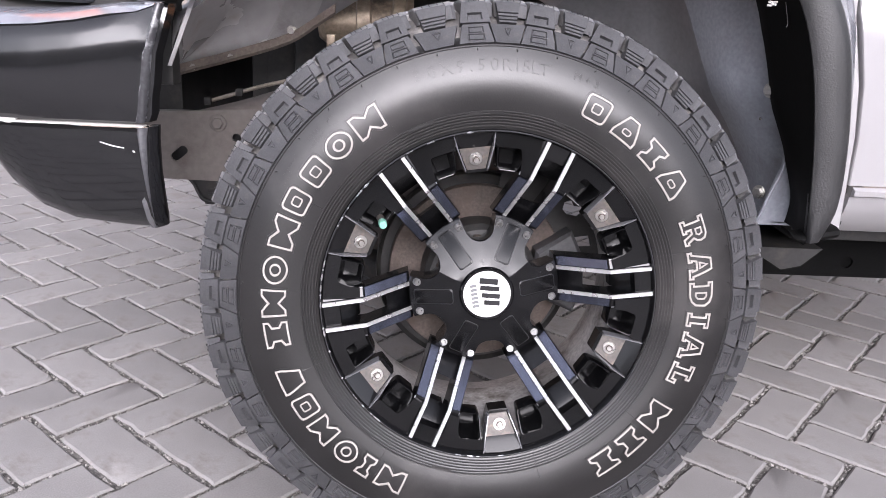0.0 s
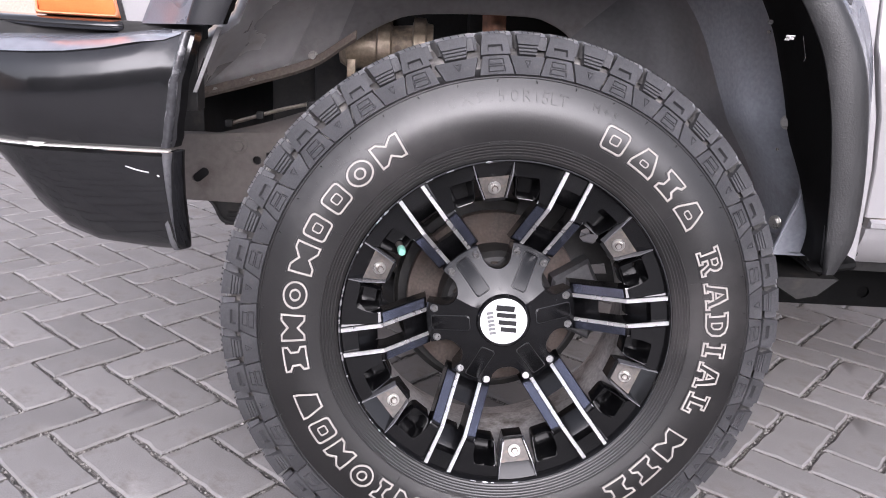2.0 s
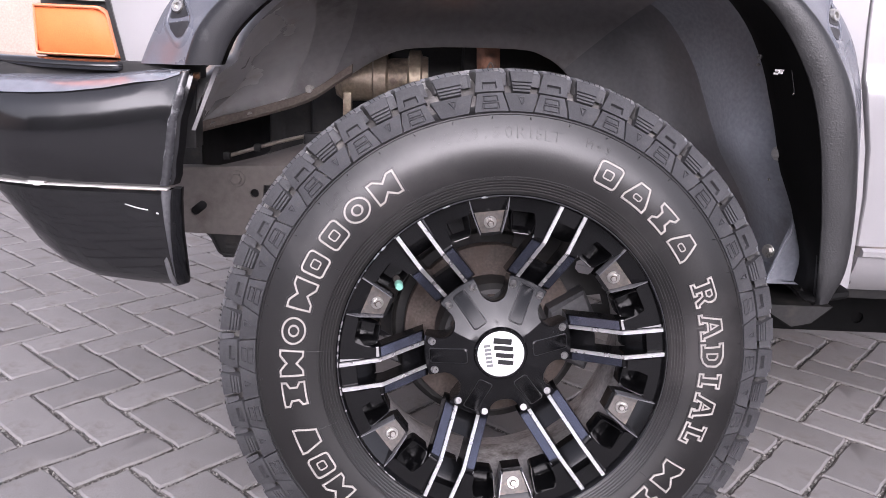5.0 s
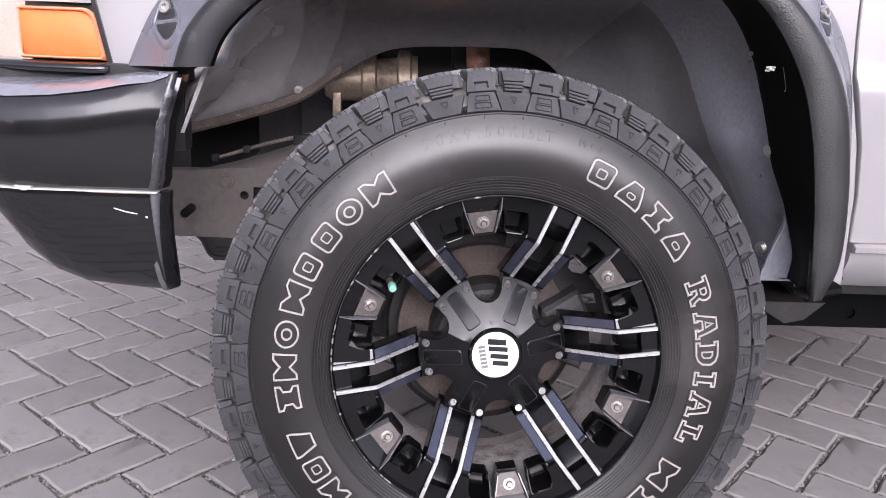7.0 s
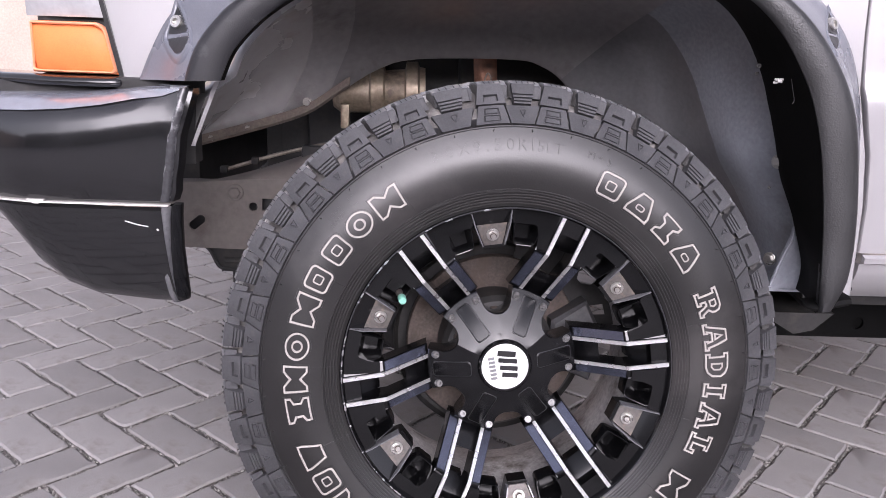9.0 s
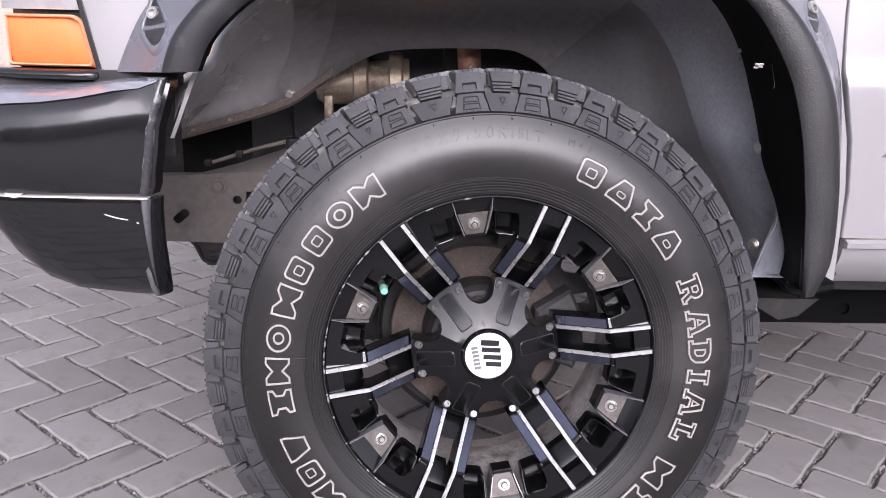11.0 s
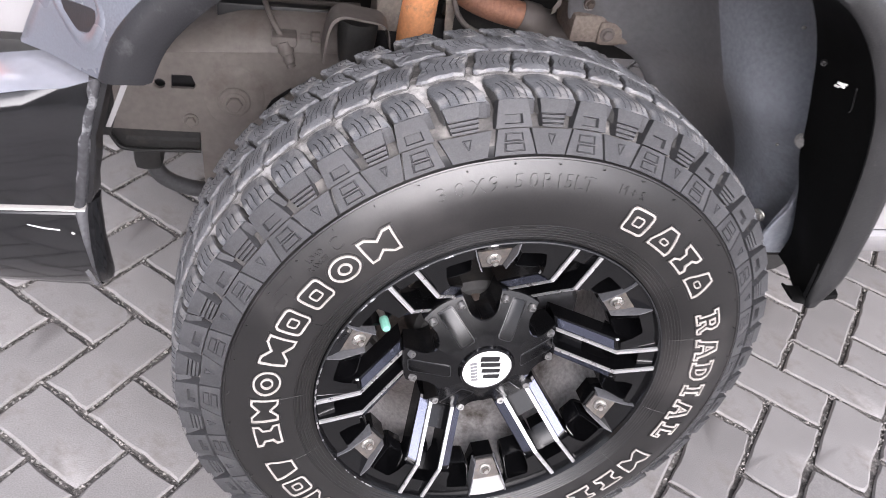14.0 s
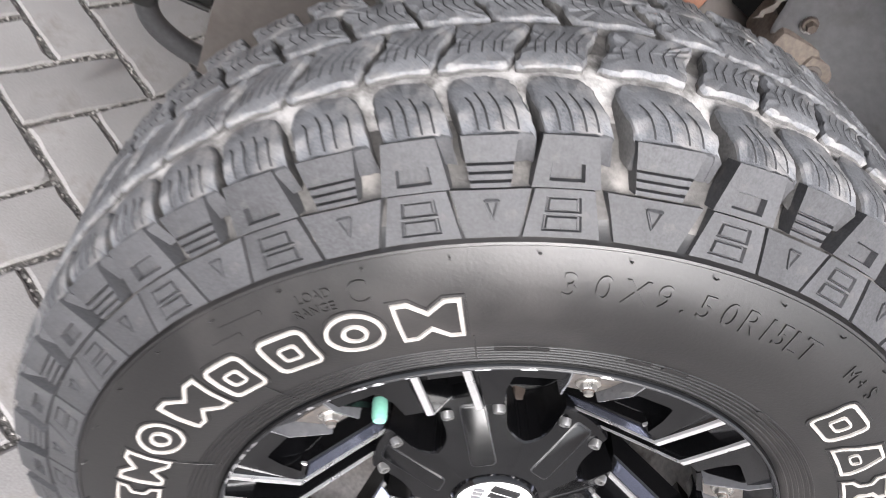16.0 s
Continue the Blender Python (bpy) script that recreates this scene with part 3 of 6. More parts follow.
def dense(poly, n=48):
    """The loop with n points at even steps."""
    pts = poly + [poly[0]]
    seg = [math.dist(pts[i], pts[i + 1]) for i in range(len(poly))]
    total, out = sum(seg), []
    for k in range(n):
        d = total * k / n
        for i, s in enumerate(seg):
            if d <= s:
                out.append((pts[i][0] + (pts[i + 1][0] - pts[i][0]) * d / s, pts[i][1] + (pts[i + 1][1] - pts[i][1]) * d / s))
                break
            d -= s
    return out


def inset(loop, d):
    """The loop moved inwards by d (outwards where d is negative), corner by corner."""
    n = len(loop)
    turn = sum(loop[i][0] * loop[(i + 1) % n][1] - loop[(i + 1) % n][0] * loop[i][1] for i in range(n))
    sg = 1 if turn > 0 else -1
    out = []
    for i in range(n):
        a, b, c = Vector(loop[i - 1]), Vector(loop[i]), Vector(loop[(i + 1) % n])
        e, g = (b - a).normalized(), (c - b).normalized()
        n1, n2 = Vector((-e.y, e.x)) * sg, Vector((-g.y, g.x)) * sg
        k = n1 + n2
        k *= d / max(0.35, k.dot(n1))
        out.append((b.x + k.x, b.y + k.y))
    return out


def raised_line(loop, t):
    """A raised white line of width t just inside the loop."""
    inner = inset(loop, t)
    o, i = [], []
    for k in range(len(loop)):
        p, q, r, w = loop[k], loop[(k + 1) % len(loop)], inner[k], inner[(k + 1) % len(loop)]
        m = max(1, math.ceil(math.dist(p, q) / 0.004))
        for j in range(m):
            f = j / m
            o.append((p[0] + (q[0] - p[0]) * f, p[1] + (q[1] - p[1]) * f))
            i.append((r[0] + (w[0] - r[0]) * f, r[1] + (w[1] - r[1]) * f))
    return outline_shape(o, i)


def mark_loop(w, h, kind):
    """Outer loops of plain shapes of the letters' size: bars, waisted and notched bars, wedges and ovals."""
    x, y = w / 2, h / 2
    n = w * 0.20
    if kind == "oval":
        return circle(0, 0, y, 40, w / h)
    if kind == "waist":
        return [(-x, -y), (x, -y), (x, -h * 0.24), (x - n, -h * 0.12), (x - n, h * 0.12), (x, h * 0.24), (x, y), (-x, y), (-x, h * 0.24), (-x + n, h * 0.12), (-x + n, -h * 0.12), (-x, -h * 0.24)]
    if kind == "notch":
        return [(-x, -y), (-x * 0.5, -y), (0.0, -y * 0.52), (x * 0.5, -y), (x, -y), (x, y), (x * 0.5, y), (0.0, y * 0.52), (-x * 0.5, y), (-x, y)]
    if kind == "wedge":
        return [(-x, -y), (x, -y), (x, -y * 0.5), (x * 0.42, y), (-x * 0.42, y), (-x, -y * 0.5)]
    if kind == "drop":
        return [(-x * 0.6, -y), (x * 0.6, -y), (x, y * 0.5), (x, y), (-x, y), (-x, y * 0.5)]
    return rounded(w, h, 0.006, 3)


def mark_shape(w, h, kind, t=0.0029):
    """The raised white lines of one mark."""
    geo = raised_line(mark_loop(w, h, kind), t)
    if kind == "oval":
        return join(geo, outline_shape(circle(0, 0, h * 0.23, 28, w / h), circle(0, 0, h * 0.23 - t * 0.8, 28, w / h * 0.9)))
    if kind == "wedge":
        return join(geo, raised_line(rounded(w * 0.34, h * 0.26, 0.003, 2, 0.0, -h * 0.10), 0.0018))
    if kind == "bar":
        return join(geo, raised_line(rounded(w * 0.42, h * 0.40, 0.003, 2), 0.0020))
    return geo


def border(loop):
    """A low rubber border just outside a loop."""
    v, f = raised_line(inset(loop, -0.0021), 0.0021)
    return [(p[0], p[1], p[2] * 0.75) for p in v], f


# slab letters in thousandths: outline, then the hole
SLAB = {
    "I": ([(-10, -15.5), (10, -15.5), (10, -8), (5.5, -8), (5.5, 8), (10, 8), (10, 15.5), (-10, 15.5), (-10, 8), (-5.5, 8), (-5.5, -8), (-10, -8)], None),
    "L": ([(-15, -15.5), (15, -15.5), (15, -2), (7.5, -2), (7.5, -7), (1, -7), (1, 8), (5.5, 8), (5.5, 15.5), (-15, 15.5), (-15, 8), (-10, 8), (-10, -8), (-15, -8)], None),
    "D": ([(-16, -15.5), (3, -15.5), (11, -12.5), (16, -6), (16, 6), (11, 12.5), (3, 15.5), (-16, 15.5), (-16, 8), (-12, 8), (-12, -8), (-16, -8)], [(-1, -6), (2, -6), (5, -3.5), (5, 3.5), (2, 6), (-1, 6)]),
    "R": ([(-17, -15.5), (2, -15.5), (2, -8.5), (-1, -8.5), (-1, -5), (2, -5), (8, -15.5), (18, -15.5), (18, -8.5), (14.5, -8.5), (11, -2.5), (14, 1), (15, 6), (13, 12), (7, 15.5), (-17, 15.5), (-17, 8), (-12, 8), (-12, -8), (-17, -8)],
          [(-1, 2.5), (4, 2.5), (5.5, 5), (4, 8), (-1, 8)]),
    "A": ([(-19, -15.5), (-4, -15.5), (-4, -9), (-5.5, -9), (-4.5, -6), (4.5, -6), (5.5, -9), (4, -9), (4, -15.5), (19, -15.5), (19, -8.5), (15.5, -8.5), (7.5, 15.5), (-7.5, 15.5), (-15.5, -8.5), (-19, -8.5)], [(-2.5, 0), (2.5, 0), (0, 7)]),
}


def slab_letter(ch):
    outer, hole = SLAB[ch]
    g = raised_line([(x / 1000, y / 1000) for x, y in outer], 0.0028)
    if hole:
        g = join(g, raised_line(inset([(x / 1000, y / 1000) for x, y in hole], -0.0020), 0.0022))
    return g


def glyph(ch, size, depth):
    """A letter of the built-in font as (u, v, w) geometry, centred."""
    cu = bpy.data.curves.new("glyph", "FONT")
    cu.body, cu.size, cu.align_x, cu.align_y = ch, size, "CENTER", "CENTER"
    cu.resolution_u = 4
    cu.extrude = depth
    ob = new("glyph", cu)
    bpy.context.view_layer.update()
    me = ob.evaluated_get(bpy.context.evaluated_depsgraph_get()).to_mesh()
    v = [tuple(p.co) for p in me.vertices]
    f = [tuple(p.vertices) for p in me.polygons]
    bpy.data.objects.remove(ob)
    bpy.data.curves.remove(cu)
    cx = (min(p[0] for p in v) + max(p[0] for p in v)) / 2
    cy = (min(p[1] for p in v) + max(p[1] for p in v)) / 2
    return [(p[0] - cx, p[1] - cy, p[2]) for p in v], f


def lettering():
    # marks of the maker: hollow white bars of the letters' size
    bars = [(-116.3, 0.037, "notch"), (-124.2, 0.019, "waist"), (-131.2, 0.032, "oval"), (-140.0, 0.034, "notch"), (-148.3, 0.030, "bar"), (-156.7, 0.034, "drop"),
            (-170.0, 0.033, "waist"), (-178.6, 0.035, "notch"), (172.4, 0.036, "oval"), (162.3, 0.040, "notch"), (153.4, 0.030, "bar"), (144.3, 0.032, "bar"), (135.3, 0.036, "oval"), (126.0, 0.038, "notch"),
            (64.4, 0.033, "bar"), (54.5, 0.037, "wedge"), (45.2, 0.029, "waist"), (35.8, 0.037, "wedge"), (-33.8, 0.039, "notch"), (-43.7, 0.033, "waist"), (-53.0, 0.035, "waist")]
    for a, w, kind in bars:
        part("sidewall_mark", wrapped(mark_shape(w, 0.031, kind), 0.2672, radians(a), 0.0002), WHITE_RUBBER, wheel, "raised white outlined sidewall mark", smooth=60)
        part("mark_border", wrapped(border(mark_loop(w, 0.031, kind)), 0.2672, radians(a), 0.0), RUBBER, wheel, "", smooth=40)
    for ch, a in (("R", 21.3), ("A", 11.6), ("D", 3.4), ("I", -4.0), ("A", -11.6), ("L", -20.0)):
        part("sidewall_letter", wrapped(slab_letter(ch), 0.2672, radians(a), 0.0002), WHITE_RUBBER, wheel, "raised white outlined letter", smooth=60)
        part("mark_border", wrapped(border([(x / 1000, y / 1000) for x, y in SLAB[ch][0]]), 0.2672, radians(a), 0.0), RUBBER, wheel, "", smooth=40)
    for ch, a in zip("30X9.50R15LT", (110.4, 106.7, 103.2, 99.9, 97.4, 94.9, 91.8, 88.8, 86.5, 84.4, 82.2, 80.0)):
        g = glyph(ch, 0.0205, 0.0006)
        if ch == ".":
            g = ([(p[0], p[1] - 0.006, p[2]) for p in g[0]], g[1])
        part("size_letter", wrapped(g, 0.2895, radians(a), 0.0004), RUBBER, wheel, "raised black size letter", smooth=30)
    for ch, a in zip("M+S", (71.9, 69.4, 67.0)):
        part("size_letter", wrapped(glyph(ch, 0.0135, 0.0006), 0.2930, radians(a), 0.0004), RUBBER, wheel, "raised black size letter", smooth=30)
    for word, size, r, a in (("C", 0.0200, 0.2935, 132.9), ("LOAD", 0.0078, 0.2976, 137.7), ("RANGE", 0.0078, 0.2895, 138.2)):
        part("size_letter", wrapped(glyph(word, size, 0.0006), r, radians(a), 0.0004), RUBBER, wheel, "raised black rating letters", smooth=30)
    # short rubber vent nibs round the shoulder
    for i in range(40):
        a = radians(104.7 + 9.0 * i)
        if math.sin(a) > -0.85:
            r = 0.3052 + 0.0006 * math.sin(i * 2.3)
            y = side_y(r)
            part("vent_nib", tube([polar(r, a, y + 0.0005), polar(r + 0.0008, a + 0.002 * math.sin(i * 1.7), y - 0.0018), polar(r + 0.0026, a + 0.006 * math.sin(i * 1.7), y - 0.0026)], 0.00055, 5, 2), RUBBER, wheel, "", smooth=60)
    # small writing too fine to read, as bars
    for a, r, w in ((147, 0.298, 0.030), (150, 0.291, 0.022), (116, 0.2335, 0.020), (112, 0.2335, 0.012), (97, 0.2335, 0.016), (91, 0.2335, 0.018), (72, 0.2335, 0.012),
                    (-131, 0.2335, 0.022), (-103, 0.2335, 0.026)):
        bar = prism(rounded(w, 0.0035, 0.001, 2), 0.0, 0.0006, "z")
        part("sidewall_mark", wrapped(bar, r, radians(a), 0.0), RUBBER, wheel, "fine raised black sidewall mark", smooth=30)
    # thin moulding lines from the bead outwards, and the worn spots of the rim's edge
    for a in (121, 152, 178, 38, 16, -14, -38, -72, -122, -158):
        line = [polar(r, radians(a), side_y(r) - 0.0002) for r in (0.2165, 0.222, 0.228, 0.235, 0.243, 0.250)]
        part("mould_line", tube(line, 0.00045, 6, 2), RUBBER, wheel, "", smooth=60)


lettering()


def lip_chips():
    """Bare bright chips along the rim's edge."""
    rnd = random.Random(12)
    for a0, a1, n in ((128, 158, 9), (166, 205, 14), (205, 236, 8), (92, 122, 5), (248, 284, 5)):
        for _ in range(n):
            a = rnd.uniform(a0, a1)
            w = rnd.choice((0.5, 0.8, 1.2, 2.2))
            k = rnd.uniform(0.0005, 0.0011)
            rings = []
            for j in range(5):
                t = radians(a + w * (j / 4 - 0.5))
                e = k * (0.4 if j in (0, 4) else rnd.uniform(0.7, 1.2))
                rings.append([polar(0.2082 + e, t, -0.0352), polar(0.2080, t, -0.0360), polar(0.2078 - e, t, -0.0352), polar(0.2080, t, -0.0345)])
            part("lip_chip", loft(rings), EDGE, wheel, "bare bright chip in the rim's edge", Matrix.Diagonal((1.014, 1, 1.014, 1)), 30)


lip_chips()

# ---- rim face ----
RIM_SIZE = Matrix.Diagonal((1.014, 1, 1.014, 1))
SPOKES = [7.8 + 60 * i for i in range(6)]
RUN = [(0.2055, -0.0310), (0.190, -0.0300), (0.155, -0.0265), (0.125, 0.003), (0.096, 0.031)]


def strip(offsets, stations):
    """Cross-sections along a spoke: offsets of (sideways, depth behind the run)."""
    rings = []
    for r, y in stations:
        rings.append([(r, y + d, s) for s, d in offsets])
    return loft(rings)


def spoke_parts(turn):
    m = Matrix.Rotation(-radians(turn), 4, "Y") @ RIM_SIZE
    for sgn in (1, -1):
        wall = strip([(sgn * 0.0134, 0.002), (sgn * 0.0192, 0.002), (sgn * 0.0200, 0.0036), (sgn * 0.0305, 0.0076), (sgn * 0.0316, 0.0095), (sgn * 0.0322, 0.036), (sgn * 0.0122, 0.040), (sgn * 0.0130, 0.004)], RUN)
        part("spoke", wall, BLACK_GLOSS, wheel, "gloss black bent spoke bar", m, 25)
        face = strip([(sgn * 0.0140, 0.0), (sgn * 0.0185, 0.0), (sgn * 0.0190, 0.0026), (sgn * 0.0136, 0.0026)], [(0.2068, -0.0314)] + RUN[1:])
        part("spoke_edge", face, POLISHED, wheel, "bare machined silver spoke edge", m, 25)
        slope = strip([(sgn * 0.0198, 0.0026), (sgn * 0.0304, 0.0066), (sgn * 0.0304, 0.0096), (sgn * 0.0198, 0.0060)], [(0.1525, -0.0250), (0.125, 0.0026), (0.099, 0.0282)])
        part("spoke_flank", slope, FACET, wheel, "spoke flank tinted blue-grey for the sky it reflects", m, 25)
        trim = strip([(sgn * 0.0307, 0.0066), (sgn * 0.0316, 0.0072), (sgn * 0.0316, 0.0096), (sgn * 0.0307, 0.0090)], [(0.2040, -0.0302), (0.190, -0.0298), (0.155, -0.0263)])
        part("spoke_trim", trim, EDGE, wheel, "thin bright outer edge of the spoke", m, 25)
    part("spoke_block", loft([[(r, y, s) for s, y in ((-0.0130, -0.0245 + e), (0.0130, -0.0245 + e), (0.0130, 0.012), (-0.0130, 0.012))] for r, e in ((0.2065, -0.001), (0.186, 0.003))]), BLACK_GLOSS, wheel, "", m, 25)
    part("spoke_web", strip([(-0.0134, 0.018), (0.0134, 0.018), (0.0134, 0.040), (-0.0134, 0.040)], [(0.128, 0.000), (0.112, 0.016), (0.094, 0.033)]), BLACK_CAP, wheel, "", m, 25)
    part("spoke_web", strip([(-0.0134, 0.026), (0.0134, 0.026), (0.0134, 0.044), (-0.0134, 0.044)], [(0.186, -0.0275), (0.174, -0.020), (0.164, -0.006)]), BLACK_CAP, wheel, "", m, 25)


def polar_prism(pts, lo, hi, bevel=0.0):
    """Polygon of (radius, degrees) made solid in depth."""
    return prism([(r * math.cos(radians(a)), r * math.sin(radians(a))) for r, a in pts], lo, hi, "y", bevel)


def well(sgn):
    """A glossy dish beside the tab: rounded rim, steep walls, its hub side lower than the outer one."""
    mid_r, mid_a, hw, hr = 0.1752, sgn * radians(13.5), 0.0160, 0.0148

    def ring(grow, depth):
        out = []
        for u, v in rounded(2 * (hw + grow), 2 * (hr + grow), max(0.0012, 0.0048 + grow), 4):
            r = mid_r + v
            w = u * (0.86 + 0.14 * (v / hr + 1) / 2)
            top = -0.0098 - 0.0158 * min(1.0, max(0.0, (r - 0.1610) / 0.0285)) ** 0.8
            out.append((r, mid_a + w / mid_r, top, depth))
        return [polar(r, a, top + (0.012 - top) * d if d >= 0 else top - d * -0.001) for r, a, top, d in out]
    outer = [(r, a, y) for r, a, y in ring(0.0012, 1.0)]
    skirt = [(x, 0.018, z) for x, y, z in outer]
    return loft([skirt, ring(0.0012, 0.05), ring(0.0006, -0.2), ring(-0.0002, 0.0), ring(-0.0016, 0.35), ring(-0.0034, 0.80), ring(-0.0062, 1.0)])


def sector_parts(turn):
    m = Matrix.Rotation(-radians(turn), 4, "Y") @ RIM_SIZE
    arc = [(0.2068, a) for a in range(-24, 25, 2)]
    inner = [(0.160, 23), (0.161, 18.8), (0.176, 18.4), (0.1885, 17.2), (0.1895, 16.0), (0.1895, 8.0), (0.2040, 7.0), (0.2040, -7.0), (0.1895, -8.0), (0.1895, -16.0), (0.1885, -17.2), (0.176, -18.4), (0.161, -18.8), (0.160, -23)]
    part("rim_plate", polar_prism(arc + inner, -0.0262, 0.006, 0.0010), BLACK_GLOSS, wheel, "gloss black rim plate between spokes", m, 25)
    ramp = loft([[(r, y, -w), (r, y, w), (r, y + 0.012, w), (r, y + 0.012, -w)] for r, w, y in ((0.2062, 0.0250, -0.0292), (0.197, 0.0232, -0.0232), (0.1878, 0.0212, -0.0160))])
    part("tab_ramp", ramp, BLACK_GLOSS, wheel, "sloping gloss black face outside the tab", m, 25)
    tab = loft([[(r, y, s * w) for s in (-1, 1)] + [(r + 0.001, y + 0.012, w), (r + 0.001, y + 0.012, -w)] for r, w, y in ((0.1880, 0.0190, -0.0165), (0.172, 0.0150, -0.0120), (0.1605, 0.0112, -0.0080))])
    part("rim_tab", tab, TAB, wheel, "dusty bare metal tab with a bolt", m, 25)
    seat = loft([[(r, y, -w), (r, y, w), (r, 0.020, w), (r, 0.020, -w)] for r, w, y in ((0.186, 0.0215, -0.010), (0.164, 0.0150, -0.0065), (0.1565, 0.0125, -0.0045))])
    part("tab_seat", seat, BLACK_GLOSS, wheel, "", m, 25)
    bolt_at = Matrix.Translation((0.1742, -0.0125, 0)) @ Matrix.Rotation(radians(-15), 4, "Z")
    bolt = part("rim_bolt", moved(join(hex_bolt(0.0056, 0.006), lathe_bar((0, -0.005, 0), (0, -0.009, 0), [(0, 0.0032), (1, 0.0030)], 10)), bolt_at), BOLT, wheel, "zinc hexagon bolt", m, 30)
    part("rust_ring", moved(revolve([(0.0030, -0.0066), (0.0040, -0.0064), (0.0044, -0.0058), (0.0030, -0.0058)], 14, True), bolt_at), RUST, bolt, "rust round the bolt's end", smooth=30)
    for sgn in (1, -1):
        fin = loft([[(r, y, sgn * (w - 0.0007)), (r, y, sgn * (w + 0.0007)), (r, y + 0.016, sgn * (w + 0.0018)), (r, y + 0.016, sgn * (w - 0.0018))] for r, y, w in ((0.2058, -0.0300, 0.0252), (0.188, -0.0282, 0.0218), (0.160, -0.0150, 0.0135))])
        part("rim_fin", fin, HIGHLIGHT_EDGE, wheel, "thin raised rib, highlight put into its grey", m, 25)
        part("rim_pocket", well(sgn), BLACK_GLOSS, wheel, "deep glossy dish in the rim", m, 50)


for s in SPOKES:
    spoke_parts(s)
    sector_parts(s + 30)

# ---- centre cap ----
CAP_TABLE = [(0.0, -0.002), (0.034, -0.001), (0.050, 0.005), (0.070, 0.014), (0.090, 0.0237), (0.1005, 0.0295)]


def cap_y(r):
    return lerp_table(CAP_TABLE, r)


def cap_edge(a):
    """Radius of the cap's outline at an angle from a spoke: arms with round scoops between them."""
    d = abs((a + 30) % 60 - 30)
    d = radians(30 - d)
    r = 0.050
    while r < 0.0998:
        x, y = r * math.sin(d), r * math.cos(d)
        if x < 0.0205 and y > 0.0885 - math.sqrt(max(0.0, 0.0205 ** 2 - x * x)):
            break
        r += 0.0004
    return r


def centre_cap():
    n = 360
    rings = []
    for i in range(n):
        a = 360 * i / n
        edge = cap_edge(a)
        t = radians(a + 7.8)
        prof = [(0.034 + (edge - 0.034) * k / 8, None) for k in range(9)]
        flat = math.cos(radians((a + 30) % 60 - 30))
        ring = [polar(r, t, cap_y(r * (1 + (flat - 1) * min(1.0, (r - 0.034) / 0.012)))) for r, _ in prof]
        ring[-1] = polar(edge - 0.0012, t, cap_y((edge - 0.0012) * flat))
        ring += [polar(edge, t, cap_y(edge * flat) + 0.0015), polar(edge, t, cap_y(edge * flat) + 0.010), polar(edge - 0.004, t, 0.062)]
        rings.append(ring)
    m = len(rings[0])
    v, f = loft(rings + [rings[0]], closed=False, caps=False)
    f = [tuple(i % (n * m) for i in q) for q in f]
    part("hub_cap", (v[: n * m], f), BLACK_CAP, wheel, "satin black six-armed hub cap", smooth=14)
    part("badge_ring", revolve([(0.0305, 0.001), (0.0310, -0.0022), (0.0335, -0.0026), (0.0355, 0.0005), (0.036, 0.003)], 64), BLACK_GLOSS, wheel, "", Matrix.Translation((0, -0.0025, 0)), 40)
    part("badge", revolve([(0.0002, -0.0016), (0.015, -0.0013), (0.0308, -0.0006), (0.0308, 0.002), (0.0002, 0.002)], 64), LOGO_WHITE, wheel, "round white badge with black marks", Matrix.Translation((0, -0.0025, 0)), 40)
    # badge marks as plain bars, turned with the wheel
    tilt = Matrix.Rotation(radians(-(101.0 - 180)), 4, "Y")
    for cx, cz, w, h, lean in ((-0.0165, 0.0045, 0.0075, 0.0240, 14), (-0.0070, 0.0045, 0.0060, 0.0250, 14), (0.0030, 0.0045, 0.0060, 0.0235, 14), (0.0125, 0.0045, 0.0060, 0.0205, 14)):
        q = Matrix.Translation((cx, -0.0047, cz)) @ Matrix.Rotation(radians(lean), 4, "Y")
        part("badge_mark", moved(prism(rounded(w, h, 0.0006, 2), 0.0, 0.0010), tilt @ q), PRINT_AND_SHADE_BLACK, wheel, "", smooth=0)
    for i in range(6):
        q = Matrix.Translation((-0.0135 + 0.0054 * i, -0.0045, -0.0165))
        part("badge_mark", moved(prism(rounded(0.0034, 0.0085, 0.0005, 2), 0.0, 0.0010), tilt @ q), BADGE_GREY, wheel, "", smooth=0)
    for s in SPOKES:
        m = Matrix.Rotation(-radians(s), 4, "Y")
        for proud, grow, material, label in ((0.0002, 0.0011, PRINT_AND_SHADE_BLACK, "recessed panel joint"), (0.0007, 0.0, BLACK_CAP, "raised long panel on the cap")):
            flat = rounded(0.048 + 2 * grow, 0.0185 + 2 * grow, 0.004, 4, 0.0685, 0.0)
            top = [(x, cap_y(x) - proud, z) for x, z in flat]
            core = [(0.0685 + (x - 0.0685) * 0.97, cap_y(0.0685 + (x - 0.0685) * 0.97) - proud - 0.0004, z * 0.95) for x, z in flat]
            bottom = [(x, cap_y(x) + 0.004, z) for x, z in flat]
            part("cap_panel", loft([core, top, bottom]), material, wheel, label, m, 30)
        for sgn in (1, -1):
            q = Matrix.Rotation(-radians(s + sgn * 12.7), 4, "Y") @ Matrix.Translation((0.0905, cap_y(0.0883) - 0.0005, 0)) @ Matrix.Rotation(radians(-24), 4, "Z")
            part("cap_bolt", socket_bolt(0.0049, 0.0040), CAP_BOLT, wheel, "bright socket-head bolt", q, 30)


centre_cap()


